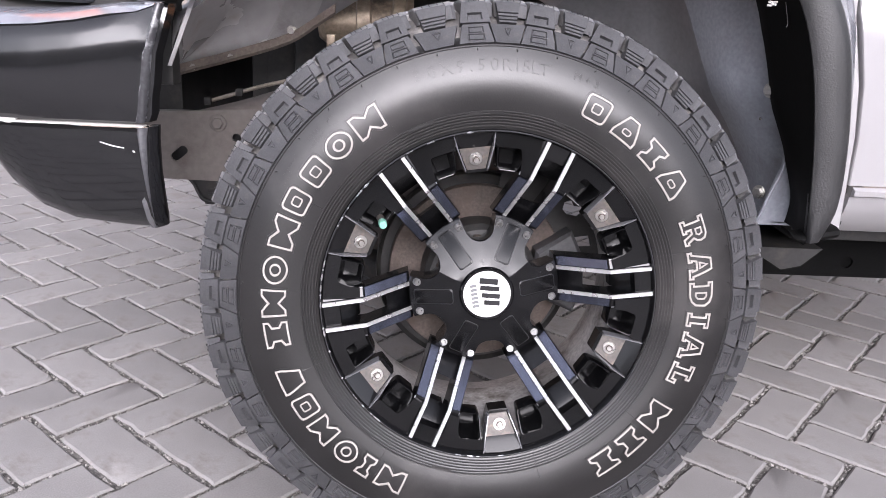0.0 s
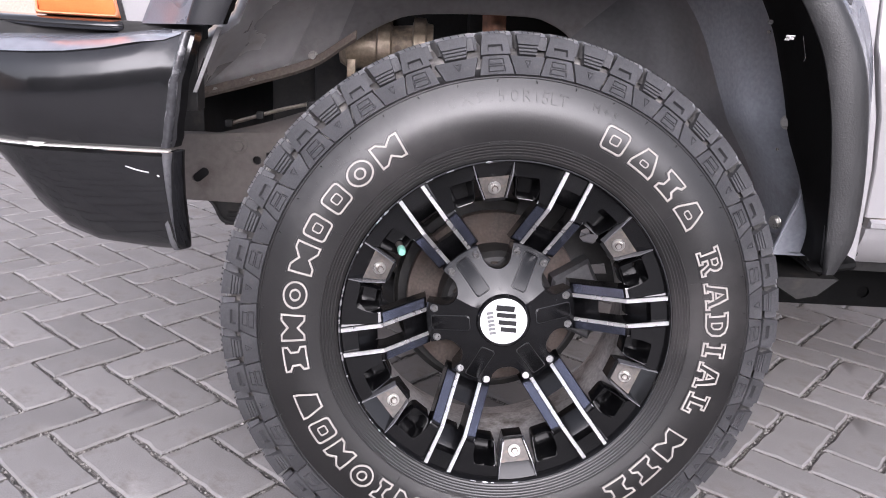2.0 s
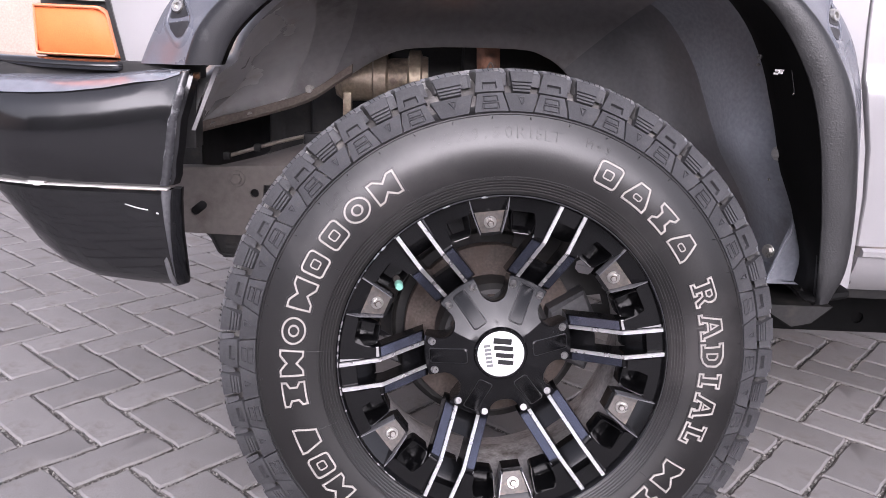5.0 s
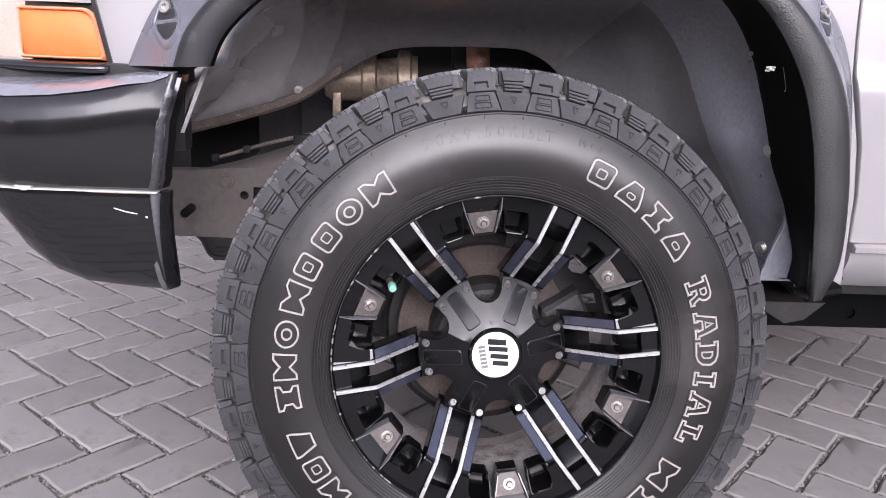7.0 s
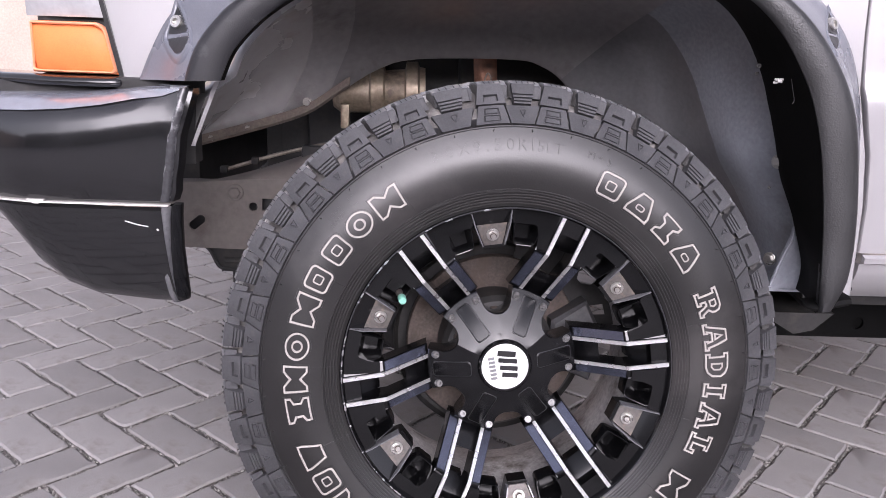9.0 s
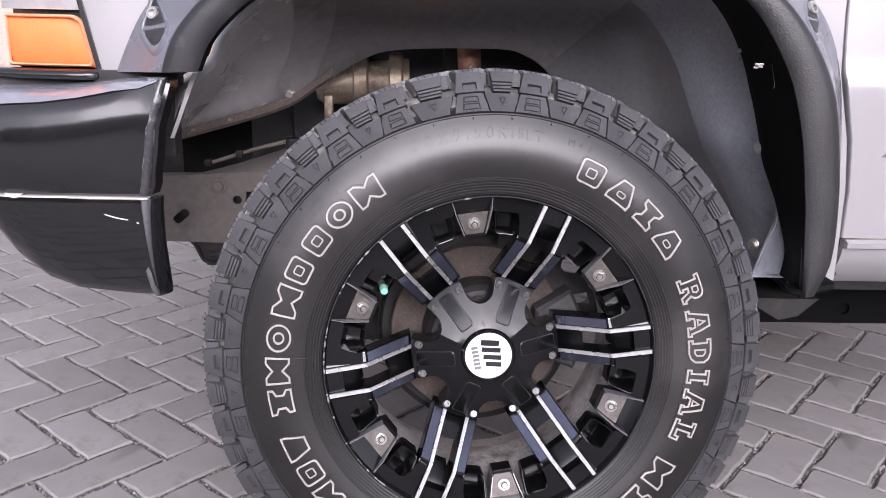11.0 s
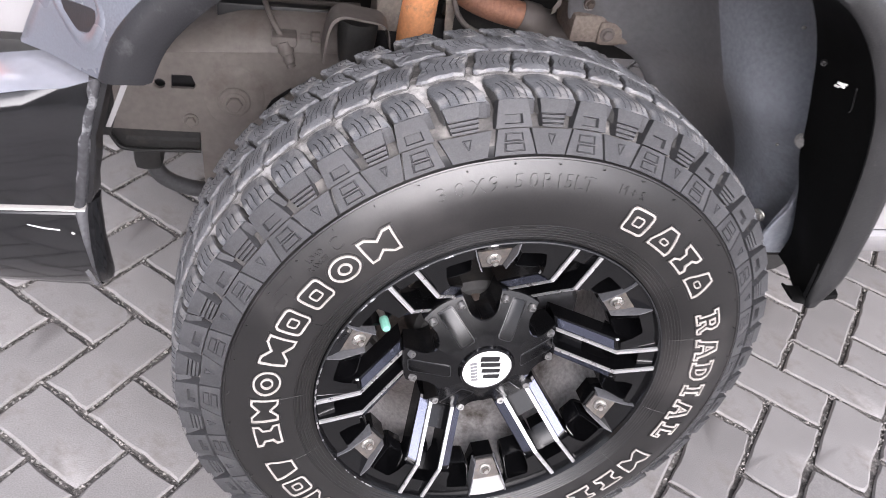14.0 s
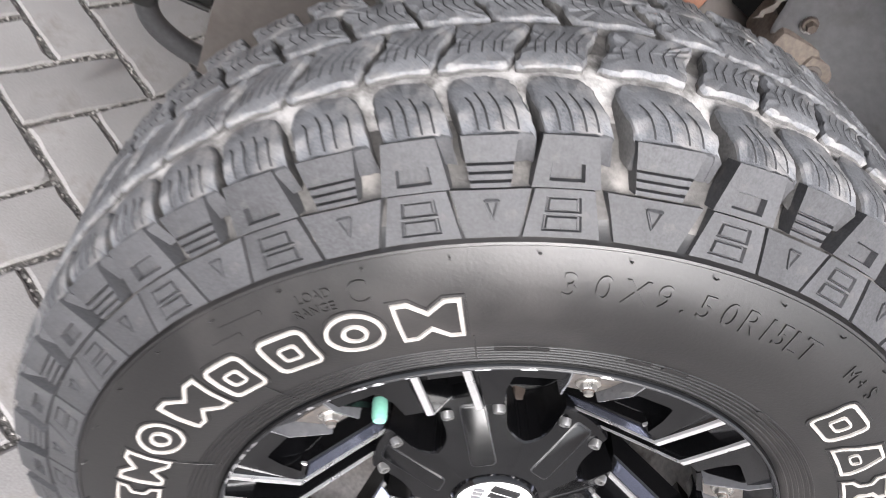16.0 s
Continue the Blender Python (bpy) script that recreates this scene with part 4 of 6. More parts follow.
def valve():
    base = (-0.1395, 0.010, 0.0935)
    part("valve_stem", lathe_bar(base, (-0.137, -0.010, 0.0915), [(0, 0.005), (0.3, 0.0045), (0.5, 0.0038), (1, 0.0036)], 16), TAB, wheel, "dusty metal valve stem")
    part("valve_cap", lathe_bar((-0.137, -0.008, 0.0915), (-0.1358, -0.024, 0.0900), [(0, 0.0050), (0.1, 0.0054), (0.85, 0.0052), (1, 0.0042)], 16), VALVE_GREEN, wheel, "mint green valve cap")


valve()


def brake():
    part("brake_disc", revolve([(0.055, 0.100), (0.062, 0.096), (0.075, 0.096), (0.080, 0.124), (0.124, 0.124), (0.1255, 0.127), (0.1255, 0.142), (0.123, 0.144), (0.06, 0.144)], 72), RUST, wheel, "rusty brake disc", smooth=30)
    part("hub", revolve([(0.002, 0.055), (0.030, 0.055), (0.035, 0.060), (0.055, 0.062), (0.072, 0.064), (0.079, 0.072), (0.081, 0.123), (0.04, 0.13), (0.002, 0.14)], 48), DARK, wheel, "dark wheel hub", smooth=30)
    for i in range(6):
        a = radians(37.8 + 60 * i)
        part("wheel_nut", moved(hex_bolt(0.010, 0.016, False), Matrix.Translation((0.057 * math.cos(a), 0.064, 0.057 * math.sin(a)))), RUST, wheel, "", smooth=20)
    arcs = [(0.088, -18), (0.145, -20), (0.150, -5), (0.150, 12), (0.145, 28), (0.088, 26), (0.080, 15), (0.090, 4), (0.080, -8)]
    part("brake_caliper", polar_prism(arcs, 0.088, 0.165, 0.006), BAR, wheel, "dusty cast brake caliper", smooth=25)
    edge = [(0.182 * math.cos(radians(a)), 0.182 * math.sin(radians(a))) for a in range(8, 79, 5)] + [(0.080 * math.cos(radians(a)), 0.080 * math.sin(radians(a))) for a in range(78, 7, -10)]
    gaps = [[(r * math.cos(radians(a)), r * math.sin(radians(a))) for r, a in g] for g in ([(0.153, 34), (0.152, 37.5), (0.160, 40), (0.170, 39), (0.168, 35.5), (0.177, 33.5), (0.175, 31), (0.164, 30.5)], [(0.150, 15), (0.150, 20.5), (0.170, 19), (0.170, 13.5)])]
    part("brake_backing", holed(edge, gaps, 0.128, 0.131), DARK, wheel, "dark brake backing plate with gaps", smooth=20)
    part("splash_shield", revolve([(0.07, 0.152), (0.138, 0.152), (0.143, 0.146), (0.145, 0.153), (0.138, 0.157), (0.07, 0.157)], 64), DARK, wheel, "", smooth=30)


brake()

# ---- body side ----
BODY_Y = 0.115
ARCH_OUT = [(-0.490, 0.712), (-0.472, 0.752), (-0.448, 0.793), (-0.410, 0.830), (-0.350, 0.865), (-0.270, 0.895), (-0.150, 0.918), (0.0, 0.926), (0.150, 0.922), (0.260, 0.904),
            (0.345, 0.876), (0.402, 0.838), (0.442, 0.790), (0.466, 0.727), (0.479, 0.650), (0.486, 0.575), (0.484, 0.512), (0.468, 0.456)]
LIP_OUT = [(-0.412, 0.716), (-0.398, 0.755), (-0.372, 0.790), (-0.338, 0.820), (-0.275, 0.853), (-0.200, 0.872), (-0.110, 0.884), (0.0, 0.889), (0.110, 0.889), (0.200, 0.884),
           (0.280, 0.865), (0.348, 0.823), (0.399, 0.764), (0.431, 0.699), (0.448, 0.613), (0.455, 0.540), (0.453, 0.485), (0.436, 0.444)]
LIP_IN = [(-0.366, 0.718), (-0.352, 0.750), (-0.330, 0.777), (-0.296, 0.806), (-0.240, 0.838), (-0.175, 0.858), (-0.100, 0.868), (0.0, 0.872), (0.100, 0.872), (0.180, 0.864),
          (0.258, 0.844), (0.312, 0.800), (0.354, 0.730), (0.376, 0.656), (0.388, 0.580), (0.396, 0.512), (0.402, 0.468), (0.412, 0.440)]


def inner_share(u):
    """How far the flare's black inside reaches from the lip towards the wheel."""
    return lerp_table([(0.0, 0.97), (0.60, 0.97), (0.72, 1.12), (0.80, 1.0), (0.853, 0.70), (0.89, 0.55), (0.93, 0.40), (1.0, 0.20)], u)


def flare():
    oo, lo, li = smooth_line(ARCH_OUT), smooth_line(LIP_OUT), smooth_line(LIP_IN)
    top, lip = [], []
    n = len(oo)

    def narrow(u):
        """The textured lip's share of the flare's edge: full at the front, half behind the wheel."""
        return lerp_table([(0.0, 1.0), (0.45, 1.0), (0.60, 0.92), (0.72, 0.80), (0.85, 0.72), (1.0, 0.70)], u)
    for i, (o, a, b) in enumerate(zip(oo, lo, li)):
        def mix(p, q, t):
            return p[0] + (q[0] - p[0]) * t, p[1] + (q[1] - p[1]) * t
        rows = []
        for t, y in ((0.0, 0.114), (0.0, 0.106), (0.12, 0.099), (0.35, 0.086), (0.6, 0.068), (0.82, 0.050), (1.0, 0.038)):
            x, z = mix(o, a, t)
            rows.append((x, y, z))
        top.append(rows)
        rows = []
        k = narrow(i / (n - 1))
        for t, y in ((0.0, 0.038), (0.10, 0.031), (0.30, 0.028), (0.85, 0.028), (1.0, 0.033), (0.98, 0.045)):
            x, z = mix(a, b, t * k)
            rows.append((x, y, z))
        x, z = mix(a, b, 0.55 * k)
        rows += [(x, 0.047, z)]
        lip.append(rows)
    body = part("wheel_arch_flare", loft(top, closed=False, caps=False), FLARE_TOP, truck, "plastic wheel-arch flare, tinted blue-grey for reflected sky, with bolt pockets", smooth=50)
    under = []
    for i, ((x0, z0), (x1, z1)) in enumerate(zip(lo, li)):
        rows = []
        k = narrow(i / (n - 1))
        e = inner_share(i / (n - 1))
        back = lerp_table([(0.0, 0.060), (0.30, 0.075), (0.5, 0.133), (1.0, 0.133)], i / (n - 1))
        for t, y in ((k, 0.036), (0.7 * k + 0.3 * e, 0.042 + back * 0.25), (e + 0.02, back * 0.8), (e, back), (0.6 * min(k, e), back), (0.6 * min(k, e), 0.05)):
            rows.append((x0 + (x1 - x0) * t, y, z0 + (z1 - z0) * t))
        under.append(rows)
    part("flare_underside", loft(under), SHADE_BLACK, body, "underside of the flare, shade put into its near-black", smooth=50)
    half = int(n * 0.52)
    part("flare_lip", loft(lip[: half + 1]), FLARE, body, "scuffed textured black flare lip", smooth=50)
    part("flare_lip", loft(lip[half:]), FLARE_REAR, body, "scuffed grey flare lip behind the wheel", smooth=50)
    return body


flare_part = flare()


FLARE_DEPTH = [(0.0, 0.106), (0.12, 0.099), (0.35, 0.086), (0.6, 0.068), (0.82, 0.050), (1.0, 0.038)]


def flare_y(x, z):
    """Depth of the flare's face under a point."""
    best = None
    for (ox, oz), (ax, az) in zip(smooth_line(ARCH_OUT), smooth_line(LIP_OUT)):
        dx, dz = ax - ox, az - oz
        t = min(1.0, max(0.0, ((x - ox) * dx + (z - oz) * dz) / (dx * dx + dz * dz)))
        d = (ox + dx * t - x) ** 2 + (oz + dz * t - z) ** 2
        if best is None or d < best[0]:
            best = (d, t)
    return lerp_table(FLARE_DEPTH, best[1])


FLARE_TRIS = []
for poly in flare_part.data.polygons:
    corners = [flare_part.data.vertices[v].co for v in poly.vertices]
    FLARE_TRIS += [(corners[0], corners[k], corners[k + 1]) for k in range(1, len(corners) - 1)]


def flare_face(x, z):
    """Depth of the flare's own face at a point, or the rough depth beside it."""
    best = None
    for a, b, c in FLARE_TRIS:
        det = (b.x - a.x) * (c.z - a.z) - (c.x - a.x) * (b.z - a.z)
        if abs(det) < 1e-12:
            continue
        u = ((x - a.x) * (c.z - a.z) - (c.x - a.x) * (z - a.z)) / det
        v = ((b.x - a.x) * (z - a.z) - (x - a.x) * (b.z - a.z)) / det
        if u >= -1e-6 and v >= -1e-6 and u + v <= 1.000001:
            y = a.y + u * (b.y - a.y) + v * (c.y - a.y)
            best = y if best is None else min(best, y)
    return flare_y(x, z) if best is None else best


def flare_pocket(x, z, turn, mirror=1, size=1.0, lean=-20):
    """A pocket rim in the flare's face; shade put into a dark bolt seat and scoop below."""
    outline = [(0.0, 0.040), (0.013, 0.014), (0.027, -0.014), (0.026, -0.028), (0.012, -0.048), (-0.004, -0.050), (-0.022, -0.030), (-0.027, -0.013), (-0.013, 0.014)]
    a = radians(turn)
    outline = [(px * mirror * size, pz * size) for px, pz in smooth_line(outline + [outline[0]], 4)[:-1]]

    def on(px, pz, up):
        qx, qz = x + px * math.cos(a) + pz * math.sin(a), z - px * math.sin(a) + pz * math.cos(a)
        return (qx, flare_face(qx, qz) - up, qz)
    cz = -0.006 * size
    rings = [[on(px * k, cz + (pz - cz) * k, up) for px, pz in outline] for k, up in ((1.20, -0.001), (1.10, 0.0012), (1.02, 0.0023), (0.95, 0.0024), (0.88, 0.0016), (0.82, 0.0002))]
    part("pocket_rim", loft(rings, caps=False), FLARE_TOP, flare_part, "", smooth=70)
    # plates on the face, dark in place of the pocket's shade
    seat = [(0.0, 0.030), (0.010, 0.010), (0.020, -0.011), (0.0, -0.012), (-0.019, -0.011), (-0.010, 0.010)]
    scoop = [(-0.019, -0.018), (0.0, -0.018), (0.021, -0.018), (0.021, -0.027), (0.010, -0.040), (-0.004, -0.042), (-0.018, -0.027)]
    for name, poly, material in (("pocket_seat", seat, PRINT_AND_SHADE_BLACK), ("pocket_scoop", scoop, FLARE)):
        pts = dense([(px * mirror * size, pz * size) for px, pz in poly], 24)
        mx, mz = sum(p[0] for p in pts) / 24, sum(p[1] for p in pts) / 24
        rings = [[on(mx + (px - mx) * k, mz + (pz - mz) * k, up) for px, pz in pts] for k, up in ((1.0, -0.001), (1.0, 0.0010), (0.8, 0.0011), (0.6, 0.0012), (0.4, 0.0012), (0.2, 0.0012), (0.05, 0.0012))]
        part(name, loft(rings), material, flare_part, "", smooth=40)
    cx, cy, cz2 = on(0.0, 0.004, 0.0)
    m = Matrix.Translation((cx, cy, cz2)) @ Matrix.Rotation(radians(lean * mirror), 4, "Z") @ Matrix.Rotation(radians(-14), 4, "X")
    part("flare_bolt", moved(join(socket_bolt(0.0086, 0.006), hex_bolt(0.0065, 0.002)), m), BOLT, flare_part, "bright flare bolt", smooth=30)


flare_pocket(-0.431, 0.782, -8, 1, 0.82)
flare_pocket(0.405, 0.808, 6, -1, 0.62, -34)


def paint_marks():
    """Specks and a thin run of pale paint, and a small clip, inside the flare."""
    for x, y, z, w, h in ((0.339, 0.070, 0.741, 0.0016, 0.004), (0.3425, 0.068, 0.7385, 0.0018, 0.003), (0.338, 0.071, 0.737, 0.0014, 0.003), (0.3435, 0.067, 0.7415, 0.0012, 0.003)):
        part("paint_speck", moved(prism(circle(0, 0, w, 7, 1.2), -0.001, 0.004), Matrix.Translation((x, y, z)) @ Matrix.Rotation(radians(40), 4, "Z")), RAG, flare_part, "speck of pale paint", smooth=20)
    part("paint_run", tube([(0.352, 0.060, 0.742), (0.3555, 0.060, 0.729), (0.359, 0.060, 0.716), (0.3575, 0.060, 0.712)], 0.0004, 6, 3), FLARE_REAR, flare_part, "", smooth=40)
    part("flare_clip", moved(socket_bolt(0.0032, 0.003), Matrix.Translation((0.318, 0.085, 0.757)) @ Matrix.Rotation(radians(-30), 4, "Z")), DARK, flare_part, "", smooth=30)
    curl = [(0.462, 0.4550, 0.0065), (0.446, 0.4520, 0.0070), (0.430, 0.4480, 0.0065), (0.416, 0.4450, 0.0055), (0.404, 0.4470, 0.0040), (0.396, 0.4530, 0.0025)]
    part("flare_foot", loft([[(x, y, z + k * h) for y, k in ((0.034, -0.2), (0.036, 0.6), (0.044, 1.0), (0.062, 1.0), (0.064, -0.6), (0.040, -1.0))] for x, z, h in curl]), SHADE_BLACK, flare_part, "curled black end of the flare", smooth=50)
    part("foot_web", prism([(0.420, 0.441), (0.452, 0.448), (0.448, 0.442), (0.432, 0.428)], 0.066, 0.072, "y", 0.001), SHADE_BLACK, flare_part, "", smooth=20)


paint_marks()


def fender_y(x, z):
    return BODY_Y + 0.004 + 0.10 * max(0.0, z - 0.85) ** 1.3 + 0.5 * max(0.0, -0.50 - x) ** 1.5


def fender():
    """The wing: from the arch up to the bonnet's edge and back to the door's gap."""
    inner = smooth_line(ARCH_OUT)
    v_rows = []
    for x, z in inner:
        if x > 0.462 and z < 0.76:
            continue
        zt = 1.05
        ring = []
        for k in range(7):
            t = k / 6
            zz = z + (zt - z) * t
            ring.append((x, fender_y(x, zz), zz))
        v_rows.append(ring)
    geo = loft(v_rows, closed=False, caps=False)
    # front strip between arch and lamp, and the strip behind the arch
    front = []
    for k in range(8):
        z = 0.712 + (1.05 - 0.712) * k / 7
        xl = -0.521 - (z - 0.719) * 0.22
        xr = -0.4899
        front.append([(xl + (xr + 0.006 - xl) * j / 3, fender_y(xl + (xr - xl) * j / 3, z) + 0.0006, z) for j in range(4)])
    rear = []
    for z, xl, xr in ((0.44, 0.470, 0.5085), (0.50, 0.480, 0.5078), (0.57, 0.482, 0.5062), (0.64, 0.478, 0.4984), (0.69, 0.471, 0.4865), (0.73, 0.465, 0.4768), (0.80, 0.430, 0.4718), (0.90, 0.35, 0.4688), (1.05, 0.30, 0.4688)):
        rear.append([(xl, fender_y(xl, z) + 0.001, z), (xr - 0.0036, fender_y(xr, z) + 0.001, z), (xr - 0.0018, fender_y(xr, z) + 0.003, z), (xr - 0.0012, fender_y(xr, z) + 0.02, z)])
    part("front_wing", join(geo, loft(front, closed=False, caps=False), loft(rear, closed=False, caps=False)), SILVER, truck, "silver painted front wing", smooth=40)


fender()

GAP = [(0.44, 0.507), (0.50, 0.506), (0.57, 0.5045), (0.64, 0.4965), (0.69, 0.4845), (0.73, 0.4750), (0.755, 0.4725), (0.80, 0.4700), (0.90, 0.4670), (1.05, 0.4670)]


def door_y(z):
    """Depth of the door skin: a shoulder at the crease, a flat below it."""
    return lerp_table([(0.44, 0.128), (0.488, 0.122), (0.4885, 0.118), (0.497, 0.117), (0.501, 0.121), (0.60, 0.117), (0.70, 0.113), (0.722, 0.113), (0.735, 0.118), (0.80, 0.121), (1.05, 0.128)], z)


def door():
    rows = []
    for z in (0.502, 0.53, 0.57, 0.61, 0.64, 0.67, 0.69, 0.70, 0.71, 0.722, 0.728, 0.735, 0.755, 0.80, 0.85, 0.90, 1.05):
        x = lerp_table(GAP, z) + 0.0026
        y = door_y(z)
        rows.append([(x, y + 0.03, z), (x, y + 0.002, z), (x + 0.0014, y, z), (x + 0.02, y, z), (x + 0.10, y, z), (1.35, y, z)])
    d = part("front_door", loft(rows, closed=False, caps=False), SILVER, truck, "silver front door with a crease along it", smooth=30)
    trim = [[(x, door_y(z) + dy, z) for z, dy in ((0.486, 0.0), (0.4885, -0.005), (0.496, -0.005), (0.500, 0.0))] for x in (0.514, 0.9, 1.35)]
    part("lower_trim", loft(trim), SILVER, d, "pale trim line along the door's foot")
    mark = [(0.545, 0.6190), (0.600, 0.6190), (0.600, 0.6212), (0.559, 0.6218), (0.590, 0.6530), (0.584, 0.6560), (0.566, 0.6425), (0.562, 0.6430), (0.565, 0.6385)]
    part("door_emblem", prism(mark, door_y(0.635) - 0.0022, door_y(0.635) + 0.001, "y", 0.0005), BADGE_GREY, d, "dark grey slanted emblem", smooth=20)
    rk = [[(x, y, z) for z, y in ((0.486, 0.121), (0.476, 0.123), (0.462, 0.129), (0.445, 0.142), (0.432, 0.156), (0.4245, 0.168), (0.424, 0.22), (0.484, 0.22))] for x in (0.512, 0.8, 1.35)]
    part("rocker_panel", loft(rk), SILVER, truck, "silver rocker panel under the door", smooth=30)
    part("gap_seal", loft([[(x + dx, 0.142, z) for dx in (-0.006, 0.012)] for z, x in GAP], closed=False, caps=False), PRINT_AND_SHADE_BLACK, truck, "", smooth=0)


door()


def sill():
    plate = holed([(0.36, 0.395), (0.36, 0.285), (1.35, 0.285), (1.35, 0.395)], [circle(0.668, 0.312, 0.011, 16)], 0.375, 0.380)
    part("sill_rail", join(plate, box(0.36, 1.35, 0.381, 0.46, 0.285, 0.395, 0.003)), SHADE_BLACK, truck, "black chassis rail under the door with a round hole", smooth=20)
    part("rail_bracket", loft([[(x, y, z) for x, z in ((0.41, 0.385), (0.53, 0.385), (0.50, 0.357), (0.47, 0.350))] for y in (0.20, 0.374)]), DARK, truck, "", smooth=20)
    part("floor_pan", box(0.475, 1.35, 0.20, 1.70, 0.40, 0.435, 0.004), DARK, truck, "dark underside of the cab", smooth=20)


sill()


# ---- wheel housing ----
def housing():
    """The liner behind the wheel, the painted panel ahead of it, and the inner wall with its wide opening."""
    lip = []
    pairs = list(zip(smooth_line(LIP_OUT), smooth_line(LIP_IN)))
    for i, ((x0, z0), (x1, z1)) in enumerate(pairs):
        e = inner_share(i / (len(pairs) - 1)) + 0.03
        lip.append((x0 + (x1 - x0) * e, z0 + (z1 - z0) * e))
    edge = [(-0.560, 0.566), (-0.533, 0.575), (-0.480, 0.591), (-0.429, 0.606), (-0.328, 0.640), (-0.264, 0.682), (-0.200, 0.722), (-0.132, 0.742), (0.040, 0.747), (0.090, 0.737), (0.126, 0.715), (0.155, 0.680), (0.172, 0.644),
            (0.187, 0.596), (0.239, 0.576), (0.318, 0.536), (0.380, 0.440), (0.405, 0.385)]
    low = smooth_line(edge)
    front, rear = [], []
    lip = [(-0.432, 0.615), (-0.422, 0.650), (-0.408, 0.688)] + lip
    low = [(-0.66, 0.545), (-0.62, 0.552), (-0.585, 0.560)] + low
    for i, ((x, z), (ex, ez)) in enumerate(zip(lip, low)):
        dx, dz = x, z - 0.45
        ln = math.hypot(dx, dz)
        ux, uz = dx / ln, dz / ln
        ring = [(x + ux * 0.002, 0.126, z + uz * 0.002), (x + ux * 0.014, 0.136, z + uz * 0.014), (x + ux * 0.026, 0.175, z + uz * 0.026), (x + ux * 0.028, 0.24, z + uz * 0.028)]
        g = min(1.0, max(0.0, (i - 47) / 9))
        ring[2] = (ring[2][0], 0.175 - 0.027 * g, ring[2][2])
        ring[3] = (ring[3][0], 0.24 - 0.075 * g, ring[3][2])
        for t, y, o in ((0.10 + 0.06 * g, 0.32 - 0.10 * g, 0.018 - 0.004 * g), (0.19 + 0.01 * g, 0.365 - 0.055 * g, 0.011), (0.27, 0.405, 0.006), (0.48, 0.455, 0.0), (0.78, 0.481, 0.0), (0.985, 0.489, 0.0), (1.0, 0.496, 0.0)):
            ring.append((x + (ex - x) * t + ux * o, y, z + (ez - z) * t + uz * o))
        if i <= 43:
            front.append(ring)
        if i >= 43:
            rear.append(ring)
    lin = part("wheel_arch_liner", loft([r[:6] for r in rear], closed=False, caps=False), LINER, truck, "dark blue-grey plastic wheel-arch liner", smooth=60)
    part("inner_liner", loft([r[5:] for r in rear], closed=False, caps=False), LINER_DARK, lin, "grimy inner panel of the liner, darkened for the shade", smooth=60)
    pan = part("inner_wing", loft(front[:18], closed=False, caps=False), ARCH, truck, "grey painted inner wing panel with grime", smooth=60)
    part("wing_shoulder", loft(front[17:22], closed=False, caps=False), WING_HALF_SHADE, pan, "middle band of the inner wing, half darkened for the shade", smooth=60)
    part("wing_top", loft(front[21:], closed=False, caps=False), WING_SHADE, pan, "top of the inner wing, shade put into its darker grey", smooth=60)
    fold = [[(x, 0.478, z + 0.017), (x, 0.472, z + 0.003), (x, 0.480, z - 0.002), (x, 0.487, z + 0.014)] for x, z in low[3:25]]
    part("wing_fold", loft(fold), BRACKET, pan, "brown folded foot of the inner wing", smooth=40)
    part("wing_flange", prism([(-0.390, 0.713), (-0.3835, 0.713), (-0.4185, 0.628), (-0.4235, 0.628)], 0.0975, 0.101, "y", 0.0006), SILVER, pan, "bare pale edge of the wing behind the bumper", smooth=20)
    for x, y, z in ((0.394, 0.135, 0.627), (0.420, 0.180, 0.475)):
        part("liner_bolt", moved(hex_bolt(0.007, 0.006), Matrix.Translation((x - 0.012, y, z)) @ Matrix.Rotation(radians(-55), 4, "Z")), BOLT, lin, "bright hexagon bolt", smooth=20)
    for x, y, z in ((0.362, 0.20, 0.745), (0.385, 0.20, 0.668), (0.402, 0.20, 0.580), (0.350, 0.136, 0.757)):
        part("liner_clip", moved(socket_bolt(0.0022, 0.002), Matrix.Translation((x, y, z)) @ Matrix.Rotation(radians(-60), 4, "Z")), BOLT, lin, "", smooth=20)
    for x, z in ((-0.495, 0.593), (-0.429, 0.613), (-0.324, 0.661), (0.204, 0.632)):
        part("panel_bolt", moved(hex_bolt(0.006, 0.010), Matrix.Translation((x, 0.484, z))), BOLT, pan, "dull steel panel bolt", smooth=20)
    gus = [(0.421, 0.578), (0.435, 0.549), (0.450, 0.503), (0.467, 0.436), (0.432, 0.434), (0.398, 0.437), (0.412, 0.487), (0.423, 0.520)]
    part("liner_gusset", prism(gus, 0.148, 0.154, "y", 0.003), LINER, lin, "grey liner gusset", smooth=30)
    rim = smooth_line([(0.420, 0.580), (0.424, 0.522), (0.413, 0.487), (0.399, 0.440)], 4)
    part("gusset_fold", tube([(x, 0.148, z) for x, z in rim], 0.0022, 6, 2), LINER, lin, "", smooth=60)
    foot = [[(x, y, z) for x, y, z in ((0.360, 0.20, 0.434 + h), (0.398, 0.148, 0.434 + h), (0.467, 0.148, 0.434 + h), (0.46, 0.26, 0.434 + h), (0.38, 0.28, 0.434 + h))] for h in (0.0, 0.005)]
    part("liner_foot", loft(foot), LINER, lin, "", smooth=20)
